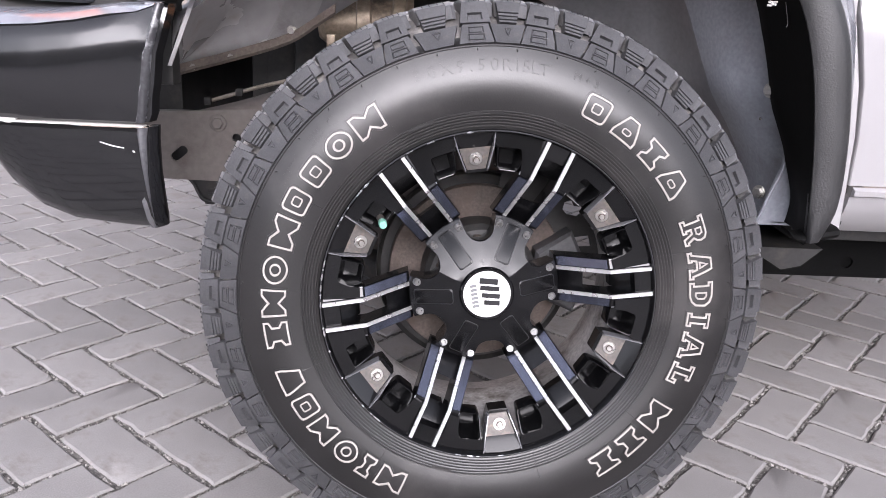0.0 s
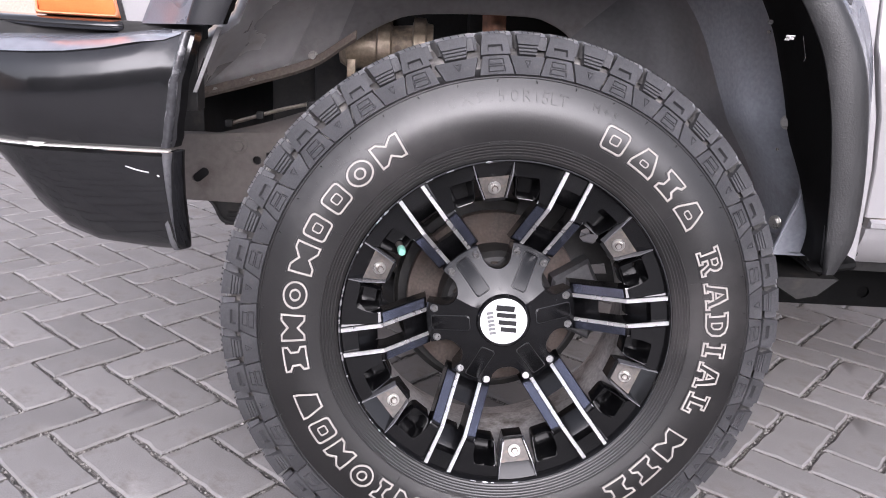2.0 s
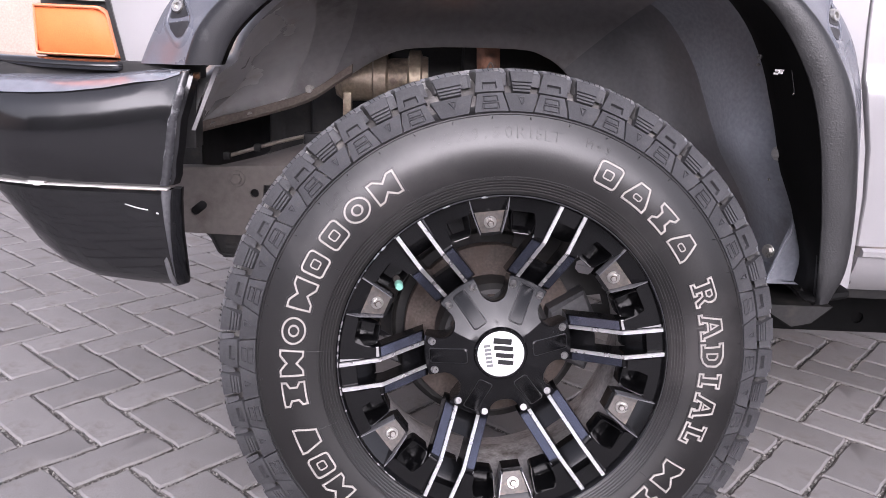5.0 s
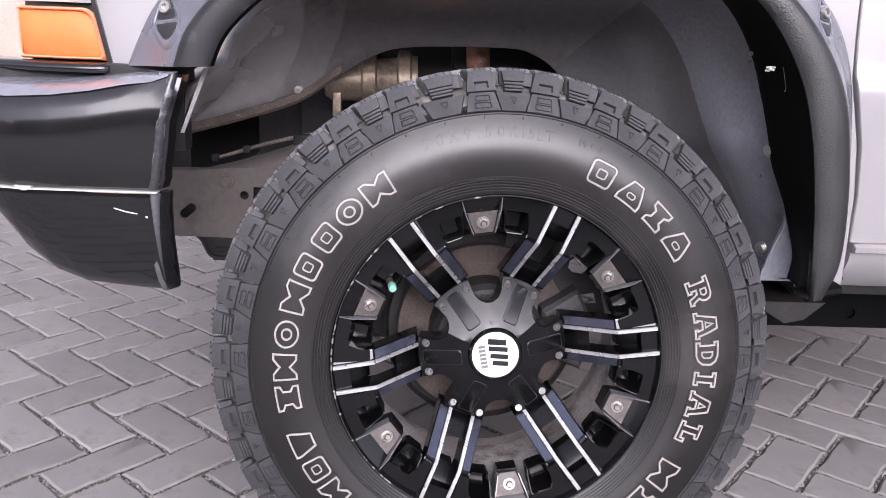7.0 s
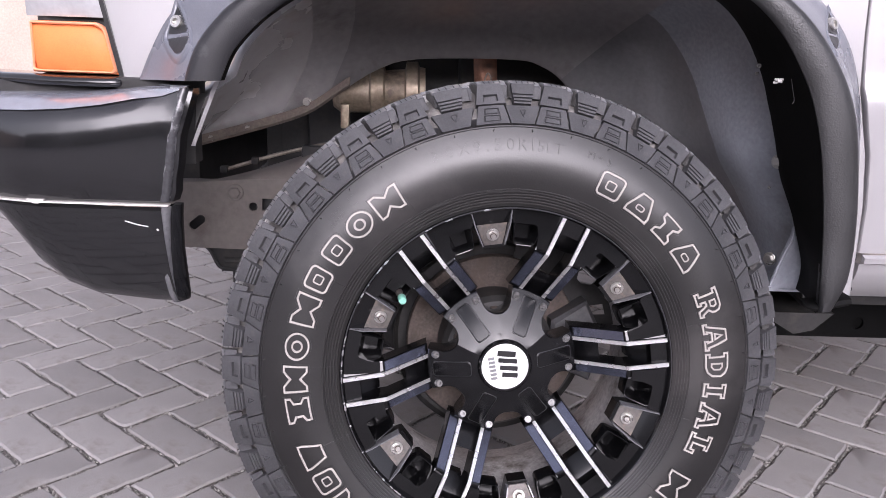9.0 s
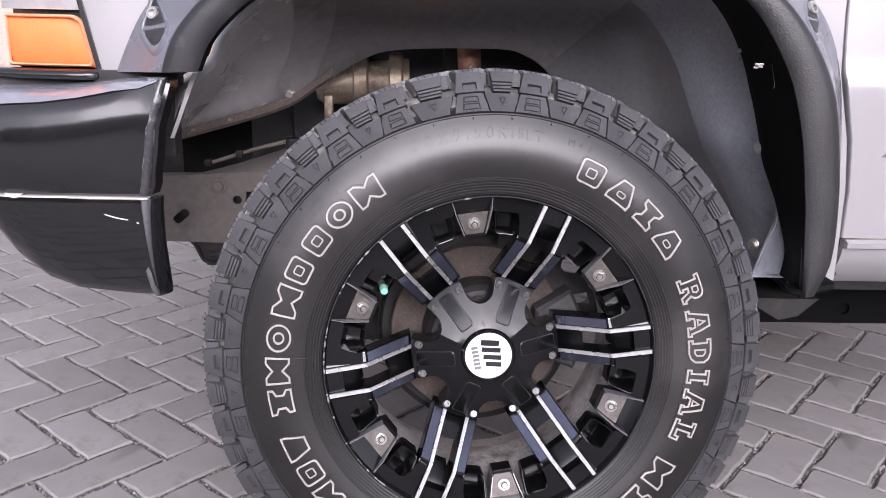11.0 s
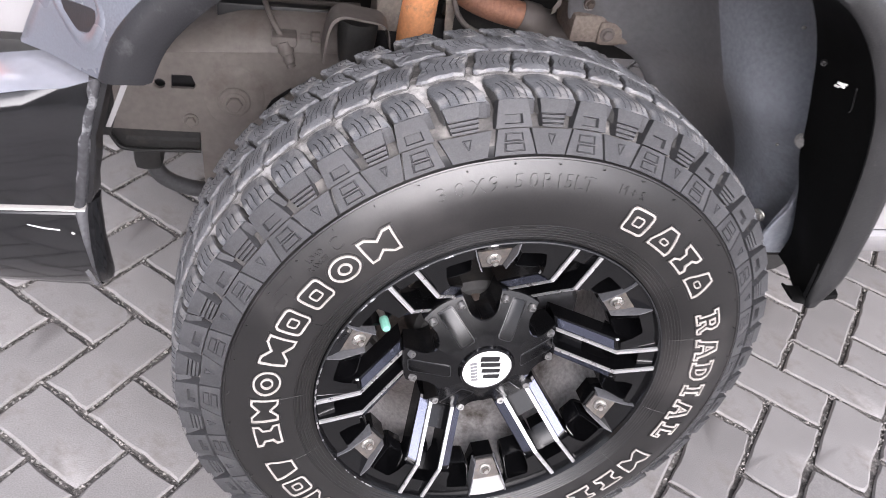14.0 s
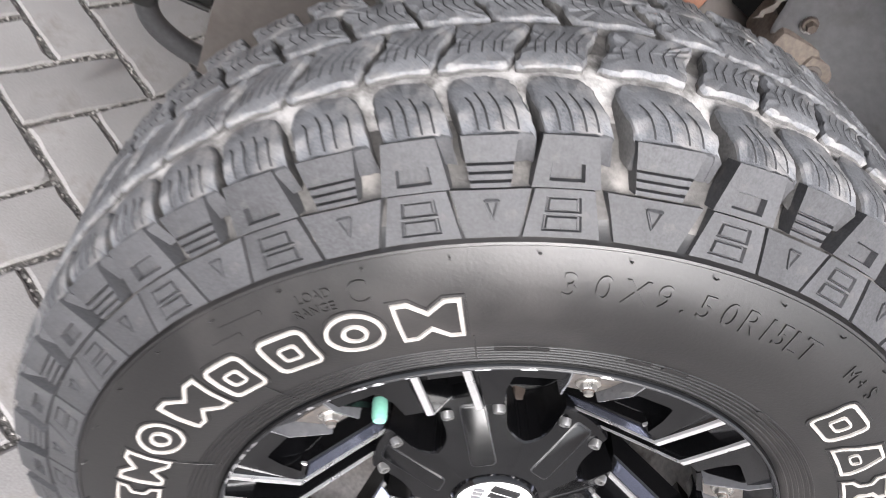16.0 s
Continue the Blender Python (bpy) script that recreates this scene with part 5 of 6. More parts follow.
    rag = smooth_line([(0.162, 0.684), (0.156, 0.655), (0.152, 0.634), (0.147, 0.618)], 3)
    part("torn_edge", loft([[(x - w, 0.470, z), (x + w, 0.474, z + 0.003), (x + w, 0.477, z), (x - w, 0.473, z - 0.003)] for (x, z), w in zip(rag, [0.005 + 0.002 * math.sin(2.1 * k) for k in range(len(rag))])]), FRAME, lin, "torn edge of the liner", smooth=30)
    for px, pz, r in ((0.345, 0.500, 0.012), (0.372, 0.470, 0.014), (0.392, 0.452, 0.012)):
        part("torn_edge", loft([[(px + r * 1.5 * c - 0.004 * k, 0.470 + 0.012 * k, pz + r * sn) for c, sn in ((-1, 0.1), (-0.3, 0.7), (0.5, 0.5), (1, -0.2), (0.2, -0.6), (-0.6, -0.5))] for k in (0, 1)]), RAG, lin, "torn pale edge of the liner", smooth=30)


housing()


# ---- bumper, lamps ----
def bumper_y(x):
    """Depth of the bumper's face along its wrap-round corner."""
    t = max(0.0, -0.60 - x)
    return 0.058 + 0.10 * max(0.0, x + 0.47) * 0 + 3.2 * t * t


BUMPER_EDGE = [(-0.81, 0.667), (-0.645, 0.670), (-0.575, 0.674), (-0.54, 0.678), (-0.50, 0.685), (-0.465, 0.694), (-0.437, 0.695), (-0.412, 0.703), (-0.400, 0.705)]
BUMPER_TOP = [(-0.81, 0.693), (-0.60, 0.694), (-0.53, 0.700), (-0.48, 0.707), (-0.40, 0.7085)]


BUMPER_END = [(0.555, -0.4365), (0.572, -0.4315), (0.646, -0.4195), (0.698, -0.406), (0.712, -0.402)]


def bumper():
    xs = [-0.402, -0.445, -0.48, -0.52, -0.57, -0.62, -0.67, -0.72, -0.77, -0.81]
    upper = []
    for i, x0 in enumerate(xs):
        rows = []
        top = lerp_table(BUMPER_EDGE, x0)
        for dz, dy in ((0.046, 0.16), (0.045, 0.10), (0.042, 0.070), (0.036, 0.046), (0.026, 0.026), (0.013, 0.012), (0.0, 0.004), (-0.018, -0.002), (-0.05, -0.006), (-0.095, -0.003), (None, 0.004), (None, 0.012)):
            if dz is None:
                z = 0.560 if dy < 0.01 else 0.556
            else:
                z = top + dz if dz <= 0 else top + dz * (lerp_table(BUMPER_TOP, x0) - 0.001 - top) / 0.046
                dy = min(dy, 0.035 + max(0.0, -0.46 - x0) * 2.0)
            x = lerp_table(BUMPER_END, z) - 0.016 if i == 0 else x0 - (0.700 - z) * 0.16 * max(0.0, 1 - i / 6)
            rows.append((x, bumper_y(x) + dy - 0.006, z))
        upper.append(rows)
    up = part("front_bumper", loft(upper, closed=False, caps=False), BUMPER, truck, "gloss black front bumper with a scratched lower skirt", smooth=45)
    # strip over the bumper's top that carries the painted sky reflection
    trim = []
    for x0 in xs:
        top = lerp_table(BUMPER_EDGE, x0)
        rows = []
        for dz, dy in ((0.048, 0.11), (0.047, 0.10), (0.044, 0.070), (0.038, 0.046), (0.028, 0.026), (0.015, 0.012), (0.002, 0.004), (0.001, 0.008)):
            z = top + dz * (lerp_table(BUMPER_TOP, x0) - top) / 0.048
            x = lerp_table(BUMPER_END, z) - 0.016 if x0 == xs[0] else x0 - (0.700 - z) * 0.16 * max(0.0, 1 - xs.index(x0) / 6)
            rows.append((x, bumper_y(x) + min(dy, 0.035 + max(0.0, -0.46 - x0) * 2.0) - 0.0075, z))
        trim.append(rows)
    part("bumper_top", loft(trim, closed=False, caps=False), SKY_SHEEN, up, "bumper top with the sky's reflection put into its pale blue-grey", smooth=50)
    lower = []
    for i, x0 in enumerate([-0.455, -0.463, -0.485, -0.52, -0.56, -0.60, -0.635, -0.66, -0.685]):
        foot = lerp_table([(-0.69, 0.532), (-0.670, 0.505), (-0.650, 0.474), (-0.616, 0.438), (-0.565, 0.415), (-0.488, 0.407), (-0.437, 0.405)], x0)
        rows = []
        for t, dy in ((0.0, 0.016), (0.0, 0.004), (0.03, 0.0), (0.3, 0.004), (0.6, 0.014), (0.85, 0.030), (0.96, 0.042), (1.0, 0.056), (0.99, 0.085)):
            z = 0.551 + (foot - 0.551) * t
            x = x0 + (0.006 * t if i < 2 else 0)
            rows.append((x, bumper_y(x) + dy, z))
        lower.append(rows)
    part("bumper_skirt", loft(lower, closed=False, caps=False), BUMPER, up, "gloss black lower bumper skirt", smooth=45)
    # rolled ends: worn roll, highlight put into its grey; black return behind
    levels = (0.706, 0.698, 0.67, 0.646, 0.61, 0.59, 0.572, 0.559)
    roll = [[(lerp_table(BUMPER_END, z) + dx, 0.048 + dy, z) for dx, dy in ((-0.0195, 0.0046), (-0.0165, 0.0030), (-0.0135, 0.0026), (-0.0105, 0.0042), (-0.0085, 0.0085), (-0.008, 0.02), (-0.022, 0.02))] for z in levels]
    face = [(0.555, 0.0515), (0.60, 0.0455), (0.65, 0.0420), (0.69, 0.0465), (0.706, 0.0520)]
    roll = [[(x, y - 0.048 + lerp_table(face, z), z) for x, y, z in ring] for ring in roll]
    part("bumper_roll", loft(roll), BUMPER_WORN, up, "chipped rolled end of the bumper, highlight put into its grey", smooth=50)
    back = [[(lerp_table(BUMPER_END, z) + dx + 0.0008 * math.sin(z * 210), 0.048 + dy, z) for dx, dy in ((-0.010, 0.008), (-0.004, 0.010), (0.0, 0.028), (-0.005, 0.030), (-0.012, 0.020))] for z in levels]
    back = [[(x, y - 0.046 + lerp_table(face, z), z) for x, y, z in ring] for ring in back]
    part("bumper_return", loft(back), BUMPER, up, "dented black return of the bumper's end", smooth=30)
    foot = ((-0.4565, 0.062, 0.5515), (-0.4580, 0.0625, 0.535), (-0.4595, 0.068, 0.49), (-0.4595, 0.078, 0.45), (-0.4575, 0.090, 0.421), (-0.4560, 0.100, 0.4085), (-0.4555, 0.112, 0.4050))
    taper = (1.5, 1.4, 1.25, 1.1, 0.9, 0.8, 0.7)
    roll = [[(x + dx * k, y + dy, z) for dx, dy in ((-0.004, 0.0035), (-0.001, 0.0), (0.003, -0.0012), (0.006, 0.001), (0.008, 0.006), (0.0085, 0.02), (-0.003, 0.02))] for (x, y, z), k in zip(foot, taper)]
    part("skirt_roll", loft(roll), HIGHLIGHT_EDGE, up, "worn rolled end of the skirt, highlight put into its grey", smooth=50)
    back = [[(x + dx * k, y + dy * k, z) for dx, dy in ((0.007, 0.005), (0.013, 0.009), (0.021, 0.022), (0.021, 0.034), (0.010, 0.034))] for (x, y, z), k in zip(foot, (1, 1, 1, 1, 0.9, 0.75, 0.5))]
    part("skirt_return", loft(back), BUMPER, up, "black return of the skirt's end", smooth=40)
    part("paint_nick", prism([(-0.628, 0.5585), (-0.604, 0.5580), (-0.612, 0.5525), (-0.618, 0.5525)], 0.0555, 0.062), SCRATCH, up, "", smooth=0)
    # dark filler added so the gap above the bumper shows black
    part("bumper_gap_filler", join(box(-0.79, -0.425, 0.125, 0.16, 0.60, 0.7055, 0.002), box(-0.52, -0.41, 0.105, 0.13, 0.696, 0.714, 0.002)), DARK, up, "", smooth=20)
    lip = [[(x, bumper_y(x) + dy, 0.5545 + dz) for dy, dz in ((-0.003, -0.0010), (-0.003, 0.0010), (0.01, 0.0010), (0.01, -0.0010))] for x in (-0.445, -0.50, -0.56, -0.62, -0.67, -0.72)]
    part("seam_lip", loft(lip), SCRATCH, up, "pale worn edge along the seam", smooth=0)
    for p, q, r in (((-0.503, 0.532), (-0.473, 0.525), 0.0009), ((-0.462, 0.522), (-0.4595, 0.521), 0.0011)):
        part("scratch", tube([(p[0], 0.0600, p[1]), ((p[0] + q[0]) / 2, 0.0598, (p[1] + q[1]) / 2 - 0.001), (q[0], 0.0600, q[1])], r, 6, 3), SCRATCH, up, "white scratch in the paint", smooth=0)


bumper()


def lamps():
    def lens_y(x):
        return 0.113 + 2.2 * max(0.0, -0.56 - x) ** 2
    rows = []
    for t in [i / 8 for i in range(9)]:
        ring = []
        for s in [j / 4 for j in range(5)]:
            z = 0.7165 + (0.783 - 0.7165) * s
            xr = -0.5205 - 0.014 * s - (0.014 if s > 0.9 else 0.0)
            x = xr + (-0.640 - xr) * t
            edge = min(1.0, 8 * min(s, 1 - s, t + 0.02, 1.02 - t) + 0.1)
            ring.append((x, lens_y(x) + 0.010 * (1 - edge), z))
        rows.append(ring)
    ind = part("indicator_lamp", loft(rows, closed=False, caps=False), AMBER, truck, "amber indicator lamp at the front corner", smooth=50)
    edge_pts = [(-0.5245, 0.7170), (-0.5215, 0.7200), (-0.5325, 0.7720), (-0.5370, 0.7790), (-0.5450, 0.7825), (-0.638, 0.7825), (-0.638, 0.7170)]
    ring = dense(edge_pts, 60)
    cxx, czz = -0.582, 0.750
    rings = [[(x + (cxx - x) * k, lens_y(x) + d, z + (czz - z) * k * 1.6) for x, z in ring] for k, d in ((0.0, 0.010), (0.0, 0.005), (0.012, 0.0022), (0.035, 0.0004), (0.055, 0.0008), (0.07, 0.003))]
    part("lens_edge", loft(rings, caps=False), PEACH, ind, "clear peach edge of the amber lens", smooth=50)
    part("lamp_body", box(-0.630, -0.530, 0.135, 0.20, 0.715, 0.90, 0.004), DARK, ind, "", smooth=20)
    rows = []
    for t in [i / 8 for i in range(9)]:
        ring = []
        for s in [j / 5 for j in range(6)]:
            z = 0.789 + 0.115 * s
            xr = -0.536 - 0.025 * s
            x = xr + (-0.645 - xr) * t
            edge = min(1.0, 8 * min(s, 1 - s, t + 0.02, 1.02 - t) + 0.1)
            ring.append((x, lens_y(x) + 0.012 * (1 - edge), z))
        rows.append(ring)
    part("headlamp", loft(rows, closed=False, caps=False), LENS, truck, "clear headlamp lens above the indicator", smooth=50)
    part("lamp_seal", loft([[(-0.517 - 0.22 * (z - 0.719) + dx, 0.122 + dy, z) for dx, dy in ((-0.004, -0.004), (0.002, -0.004), (0.002, 0.02), (-0.004, 0.02))] for z in (0.712, 0.80, 0.91)]), PRINT_AND_SHADE_BLACK, truck, "black seal between lamp and wing", smooth=0)
    ledge = [[(x, y, z) for y, z in ((0.112 + k, 0.7005), (0.102 + k, 0.7015), (0.097 + k, 0.7045), (0.0965 + k, 0.7080), (0.099 + k, 0.7115), (0.105 + k, 0.7140), (0.118 + k, 0.7150), (0.16 + k, 0.7150), (0.16 + k, 0.7005))]
             for x, k in ((-0.511, 0.012), (-0.514, 0.005), (-0.519, 0.001), (-0.53, 0.0), (-0.56, 0.0), (-0.62, 0.008), (-0.68, 0.03), (-0.75, 0.07))]
    part("lamp_ledge", loft(ledge), BUMPER, truck, "rounded gloss black ledge under the lamps", smooth=50)


lamps()


# ---- chassis and suspension ----
def chassis():
    outer = [(-0.80, 0.400), (-0.365, 0.394), (-0.360, 0.275), (-0.10, 0.255), (0.13, 0.385), (0.42, 0.385), (0.42, 0.46), (0.15, 0.50), (-0.05, 0.545), (-0.15, 0.540), (-0.25, 0.535), (-0.36, 0.527), (-0.44, 0.523), (-0.501, 0.518), (-0.80, 0.505)]
    slot = [(-0.520 + p[0], 0.443 + p[1]) for p in [(q[0] * math.cos(0.7) - q[1] * math.sin(0.7), q[0] * math.sin(0.7) + q[1] * math.cos(0.7)) for q in rounded(0.034, 0.016, 0.0075)]]
    square = [(-0.403, 0.468), (-0.372, 0.468), (-0.368, 0.474), (-0.374, 0.490), (-0.402, 0.490)]
    rail = part("chassis_rail", holed(outer, [slot, circle(-0.4185, 0.4745, 0.008, 14), square, [(-0.270, 0.439), (-0.260, 0.457), (-0.247, 0.468), (-0.233, 0.479), (-0.229, 0.473), (-0.250, 0.453), (-0.265, 0.436)]], 0.455, 0.461), FRAME, truck, "dusty brown-black chassis rail with slots and bolts", smooth=20)
    # black boxes added behind the slots to paint the shade inside them
    part("rail_hole_backing", join(box(-0.80, -0.10, 0.48, 0.53, 0.412, 0.500, 0.004), box(-0.34, 0.0, 0.51, 0.53, 0.30, 0.58, 0.006)), PRINT_AND_SHADE_BLACK, rail, "", smooth=20)
    # the rail's shoulder leans back from the plate to its top edge
    edge = smooth_line([(-0.80, 0.497), (-0.564, 0.506), (-0.507, 0.507), (-0.48, 0.513), (-0.427, 0.528), (-0.373, 0.546), (-0.344, 0.556), (-0.309, 0.569), (-0.278, 0.573), (-0.239, 0.574), (-0.131, 0.577)], 4)
    foot_line = [(-0.80, 0.503), (-0.501, 0.516), (-0.44, 0.521), (-0.36, 0.525), (-0.25, 0.533), (-0.15, 0.538), (-0.05, 0.543)]
    rows = []
    for x, z in edge:
        zf = lerp_table(foot_line, x)
        rows.append([(x, 0.4552, zf), (x, 0.458, zf + 0.3 * max(0.0, z - zf)), (x, 0.480, zf + 0.72 * (z - zf) + 0.004), (x, 0.515, zf + 0.93 * (z - zf) + 0.004), (x, 0.546, z + 0.001), (x, 0.550, z), (x, 0.550, z - 0.012), (x, 0.470, zf - 0.012)])
    part("rail_shoulder", loft(rows), FRAME, rail, "dusty rounded shoulder of the chassis rail", smooth=60)
    curve = smooth_line([(-0.520, 0.403), (-0.508, 0.396), (-0.498, 0.385), (-0.490, 0.368), (-0.480, 0.356), (-0.450, 0.353), (-0.410, 0.354), (-0.366, 0.355)], 4)
    # lower channel takes a darker colour than the rail for the shade above it
    foot = part("rail_foot", prism(curve + [(-0.366, 0.405), (-0.525, 0.405)], 0.463, 0.468, "y", 0.001), DARK, rail, "lower chassis channel with a curved end, darkened for the truck's shade", smooth=20)
    part("channel_flange", tube([(x, 0.460, z + 0.002) for x, z in curve], 0.0032, 8, 2), DARK, foot, "", smooth=60)
    part("channel_bead", loft([[(x, y, z) for y, z in ((0.464, 0.366), (0.459, 0.369), (0.459, 0.374), (0.464, 0.379))] for x in (-0.474, -0.440, -0.367)]), DARK, foot, "", smooth=30)
    # floor painted black for the shade inside the channel
    part("channel_floor", box(-0.482, -0.367, 0.466, 0.56, 0.349, 0.356, 0.002), PRINT_AND_SHADE_BLACK, foot, "", smooth=20)
    for x, z, r in ((-0.450, 0.500, 0.0105), (-0.314, 0.452, 0.0120), (-0.378, 0.415, 0.008)):
        part("chassis_bolt", moved(hex_bolt(r, 0.008), Matrix.Translation((x, 0.455 if r < 0.011 else 0.4485, z))), FRAME, rail, "", smooth=20)
    part("rail_boss", loft([[(p[0], y, p[1]) for p in circle(-0.314, 0.457, r, 36, 0.85)] for r, y in ((0.056, 0.4565), (0.050, 0.4545), (0.044, 0.4530), (0.036, 0.4522), (0.026, 0.452))]), FRAME, rail, "", smooth=70)
    part("boss_washer", loft([[(p[0], y, p[1]) for p in circle(-0.314, 0.452, r, 28)] for r, y in ((0.0235, 0.453), (0.0235, 0.4495), (0.0215, 0.4480), (0.014, 0.4478))]), FRAME, rail, "", smooth=35)
    part("anti_roll_bar", tube([(-0.47, 0.60, 0.335), (-0.462, 0.585, 0.275), (-0.447, 0.580, 0.225), (-0.405, 0.585, 0.195), (-0.350, 0.60, 0.178), (-0.20, 0.62, 0.165), (0.0, 0.63, 0.16)], 0.0145, 14, 5), BAR, truck, "grey steel anti-roll bar", smooth=60)
    part("roll_bar_bush", box(-0.486, -0.438, 0.555, 0.615, 0.245, 0.345, 0.016), DARK, rail, "", smooth=40)
    # brake hose and clip
    part("hose", tube([(-0.505, 0.59, 0.517), (-0.45, 0.59, 0.535), (-0.40, 0.59, 0.551), (-0.345, 0.59, 0.565), (-0.31, 0.59, 0.573), (-0.285, 0.59, 0.576), (-0.222, 0.58, 0.583), (-0.13, 0.57, 0.592)], 0.0038, 10, 5), STEEL, truck, "grey pipe along the chassis rail", smooth=60)
    for x, z in ((-0.500, 0.520), (-0.440, 0.5385)):
        part("pipe_clip", box(x - 0.007, x + 0.007, 0.580, 0.598, z - 0.007, z + 0.007, 0.003), DARK, rail, "", smooth=30)
    part("hose_drop", tube([(-0.286, 0.585, 0.578), (-0.278, 0.545, 0.586), (-0.268, 0.495, 0.583), (-0.257, 0.462, 0.573), (-0.247, 0.456, 0.558)], 0.0040, 10, 5), FRAME, rail, "", smooth=60)
    part("hose_clip", join(box(-0.262, -0.227, 0.446, 0.474, 0.549, 0.564, 0.003), lathe_bar((-0.246, 0.454, 0.555), (-0.233, 0.450, 0.517), [(0, 0.011), (0.45, 0.011), (0.5, 0.0085), (0.8, 0.0085), (0.85, 0.0065), (1, 0.0065)], 14)), FRAME, rail, "dusty brake hose union on its clip", smooth=30)
    part("clip_stud", lathe_bar((-0.222, 0.462, 0.560), (-0.194, 0.462, 0.560), [(0, 0.0035), (0.55, 0.0035), (0.56, 0.0085), (1, 0.0085)], 10), FRAME, rail, "", smooth=30)
    loop = [(-0.192, 0.440, 0.545), (-0.189, 0.425, 0.580), (-0.184, 0.415, 0.602), (-0.176, 0.412, 0.612), (-0.165, 0.412, 0.616), (-0.140, 0.412, 0.613), (-0.115, 0.415, 0.609), (-0.104, 0.42, 0.598), (-0.101, 0.43, 0.575)]
    pts = smooth_line([(x, z) for x, y, z in loop], 4)
    part("bump_bracket", loft([[(x, 0.415, z), (x, 0.458, z), (x + 0.003, 0.458, z - 0.004), (x + 0.003, 0.415, z - 0.004)] for x, z in pts]), FRAME, rail, "bent steel bump-stop bracket", smooth=40)
    part("bump_stop", lathe_bar((-0.146, 0.440, 0.52), (-0.143, 0.440, 0.604), [(0, 0.016), (0.3, 0.024), (0.7, 0.028), (1, 0.028)], 18), DARK, rail, "", smooth=50)


chassis()


def suspension():
    sh = part("shock_absorber", lathe_bar((-0.052, 0.535, 0.30), (-0.048, 0.515, 0.632), [(0, 0.029), (0.975, 0.0295), (0.99, 0.0285), (0.998, 0.025), (1.0, 0.016)], 28), ORANGE, truck, "orange shock absorber above the tyre", smooth=40)
    part("shock_eye", join(lathe_bar((-0.063, 0.516, 0.654), (-0.033, 0.516, 0.654), [(0, 0.013), (0.1, 0.015), (0.9, 0.015), (1, 0.013)], 18), lathe_bar((-0.048, 0.516, 0.625), (-0.048, 0.516, 0.648), [(0, 0.009), (1, 0.008)], 14)), ORANGE, sh, "orange shock eye", smooth=40)
    part("shock_bolt", lathe_bar((-0.075, 0.515, 0.653), (-0.020, 0.515, 0.653), [(0, 0.010), (0.2, 0.010), (0.2, 0.006), (0.8, 0.006), (0.8, 0.010), (1, 0.010)], 12), RUST, sh, "", smooth=30)
    ears = ([(-0.106, 0.672), (-0.062, 0.672), (-0.066, 0.640), (-0.075, 0.615), (-0.079, 0.560), (-0.113, 0.560), (-0.109, 0.615), (-0.103, 0.645)], [(-0.030, 0.672), (0.004, 0.672), (0.005, 0.560), (-0.006, 0.560), (-0.010, 0.610), (-0.024, 0.642)])
    br = part("shock_bracket", join(*[prism(e, 0.497, 0.501, "y", 0.001) for e in ears], box(-0.108, 0.006, 0.488, 0.575, 0.671, 0.675, 0.001), box(-0.112, -0.108, 0.499, 0.57, 0.56, 0.672, 0.001), box(0.002, 0.006, 0.499, 0.57, 0.56, 0.672, 0.001)), STEEL, truck, "dusty folded steel shock bracket", smooth=20)
    part("bracket_gusset", box(-0.106, 0.002, 0.572, 0.578, 0.54, 0.67, 0.002), DARK, br, "", smooth=20)
    part("wire_loop", tube([(-0.012, 0.50, 0.680), (-0.010, 0.50, 0.705), (-0.004, 0.50, 0.722), (0.003, 0.50, 0.708), (0.000, 0.50, 0.678)], 0.0014, 8, 5), STEEL, br, "bent wire above the bracket", smooth=60)
    part("cable", tube([(-0.004, 0.49, 0.640), (0.002, 0.485, 0.610), (0.020, 0.485, 0.585), (0.050, 0.485, 0.572), (0.090, 0.485, 0.566)], 0.004, 8, 5), FRAME, br, "grey cable beside the shock", smooth=60)
    part("steering_box", join(lathe_bar((-0.29, 0.60, 0.675), (-0.115, 0.60, 0.680), [(0, 0.030), (0.08, 0.040), (0.4, 0.040), (0.42, 0.050), (0.55, 0.050), (0.57, 0.040), (0.78, 0.042), (0.80, 0.056), (0.92, 0.056), (0.94, 0.046), (1, 0.044)], 28),
                              box(-0.272, -0.256, 0.548, 0.566, 0.610, 0.655, 0.003), box(-0.170, -0.157, 0.545, 0.562, 0.598, 0.655, 0.003)), BRASS, truck, "brown alloy housing seen through the wheel arch", smooth=35)
    pipe = part("down_pipe", tube([(-0.005, 0.60, 0.80), (0.0, 0.60, 0.70), (0.012, 0.60, 0.63), (0.040, 0.60, 0.588), (0.090, 0.60, 0.566), (0.150, 0.60, 0.553)], 0.0225, 18, 6), COPPER, truck, "rusty orange-brown bent pipe", smooth=60)
    part("pipe_joint", lathe_bar((0.140, 0.60, 0.556), (0.235, 0.595, 0.535), [(0, 0.024), (0.1, 0.026), (0.3, 0.026), (0.35, 0.023), (1, 0.024)], 18), FRAME, pipe, "dusty grey pipe joint", smooth=40)
    arm = part("upper_arm_bracket", join(box(0.184, 0.286, 0.476, 0.56, 0.573, 0.618, 0.008), box(0.226, 0.268, 0.470, 0.50, 0.572, 0.612, 0.010)), BRACKET, truck, "dusty brown suspension arm bracket", smooth=25)
    part("arm_bolt", moved(hex_bolt(0.008, 0.006), Matrix.Translation((0.241, 0.4705, 0.592))), FRAME, arm, "", smooth=25)
    part("arm_bolt", moved(hex_bolt(0.006, 0.010), Matrix.Translation((0.203, 0.480, 0.635))), RUST, arm, "", smooth=25)
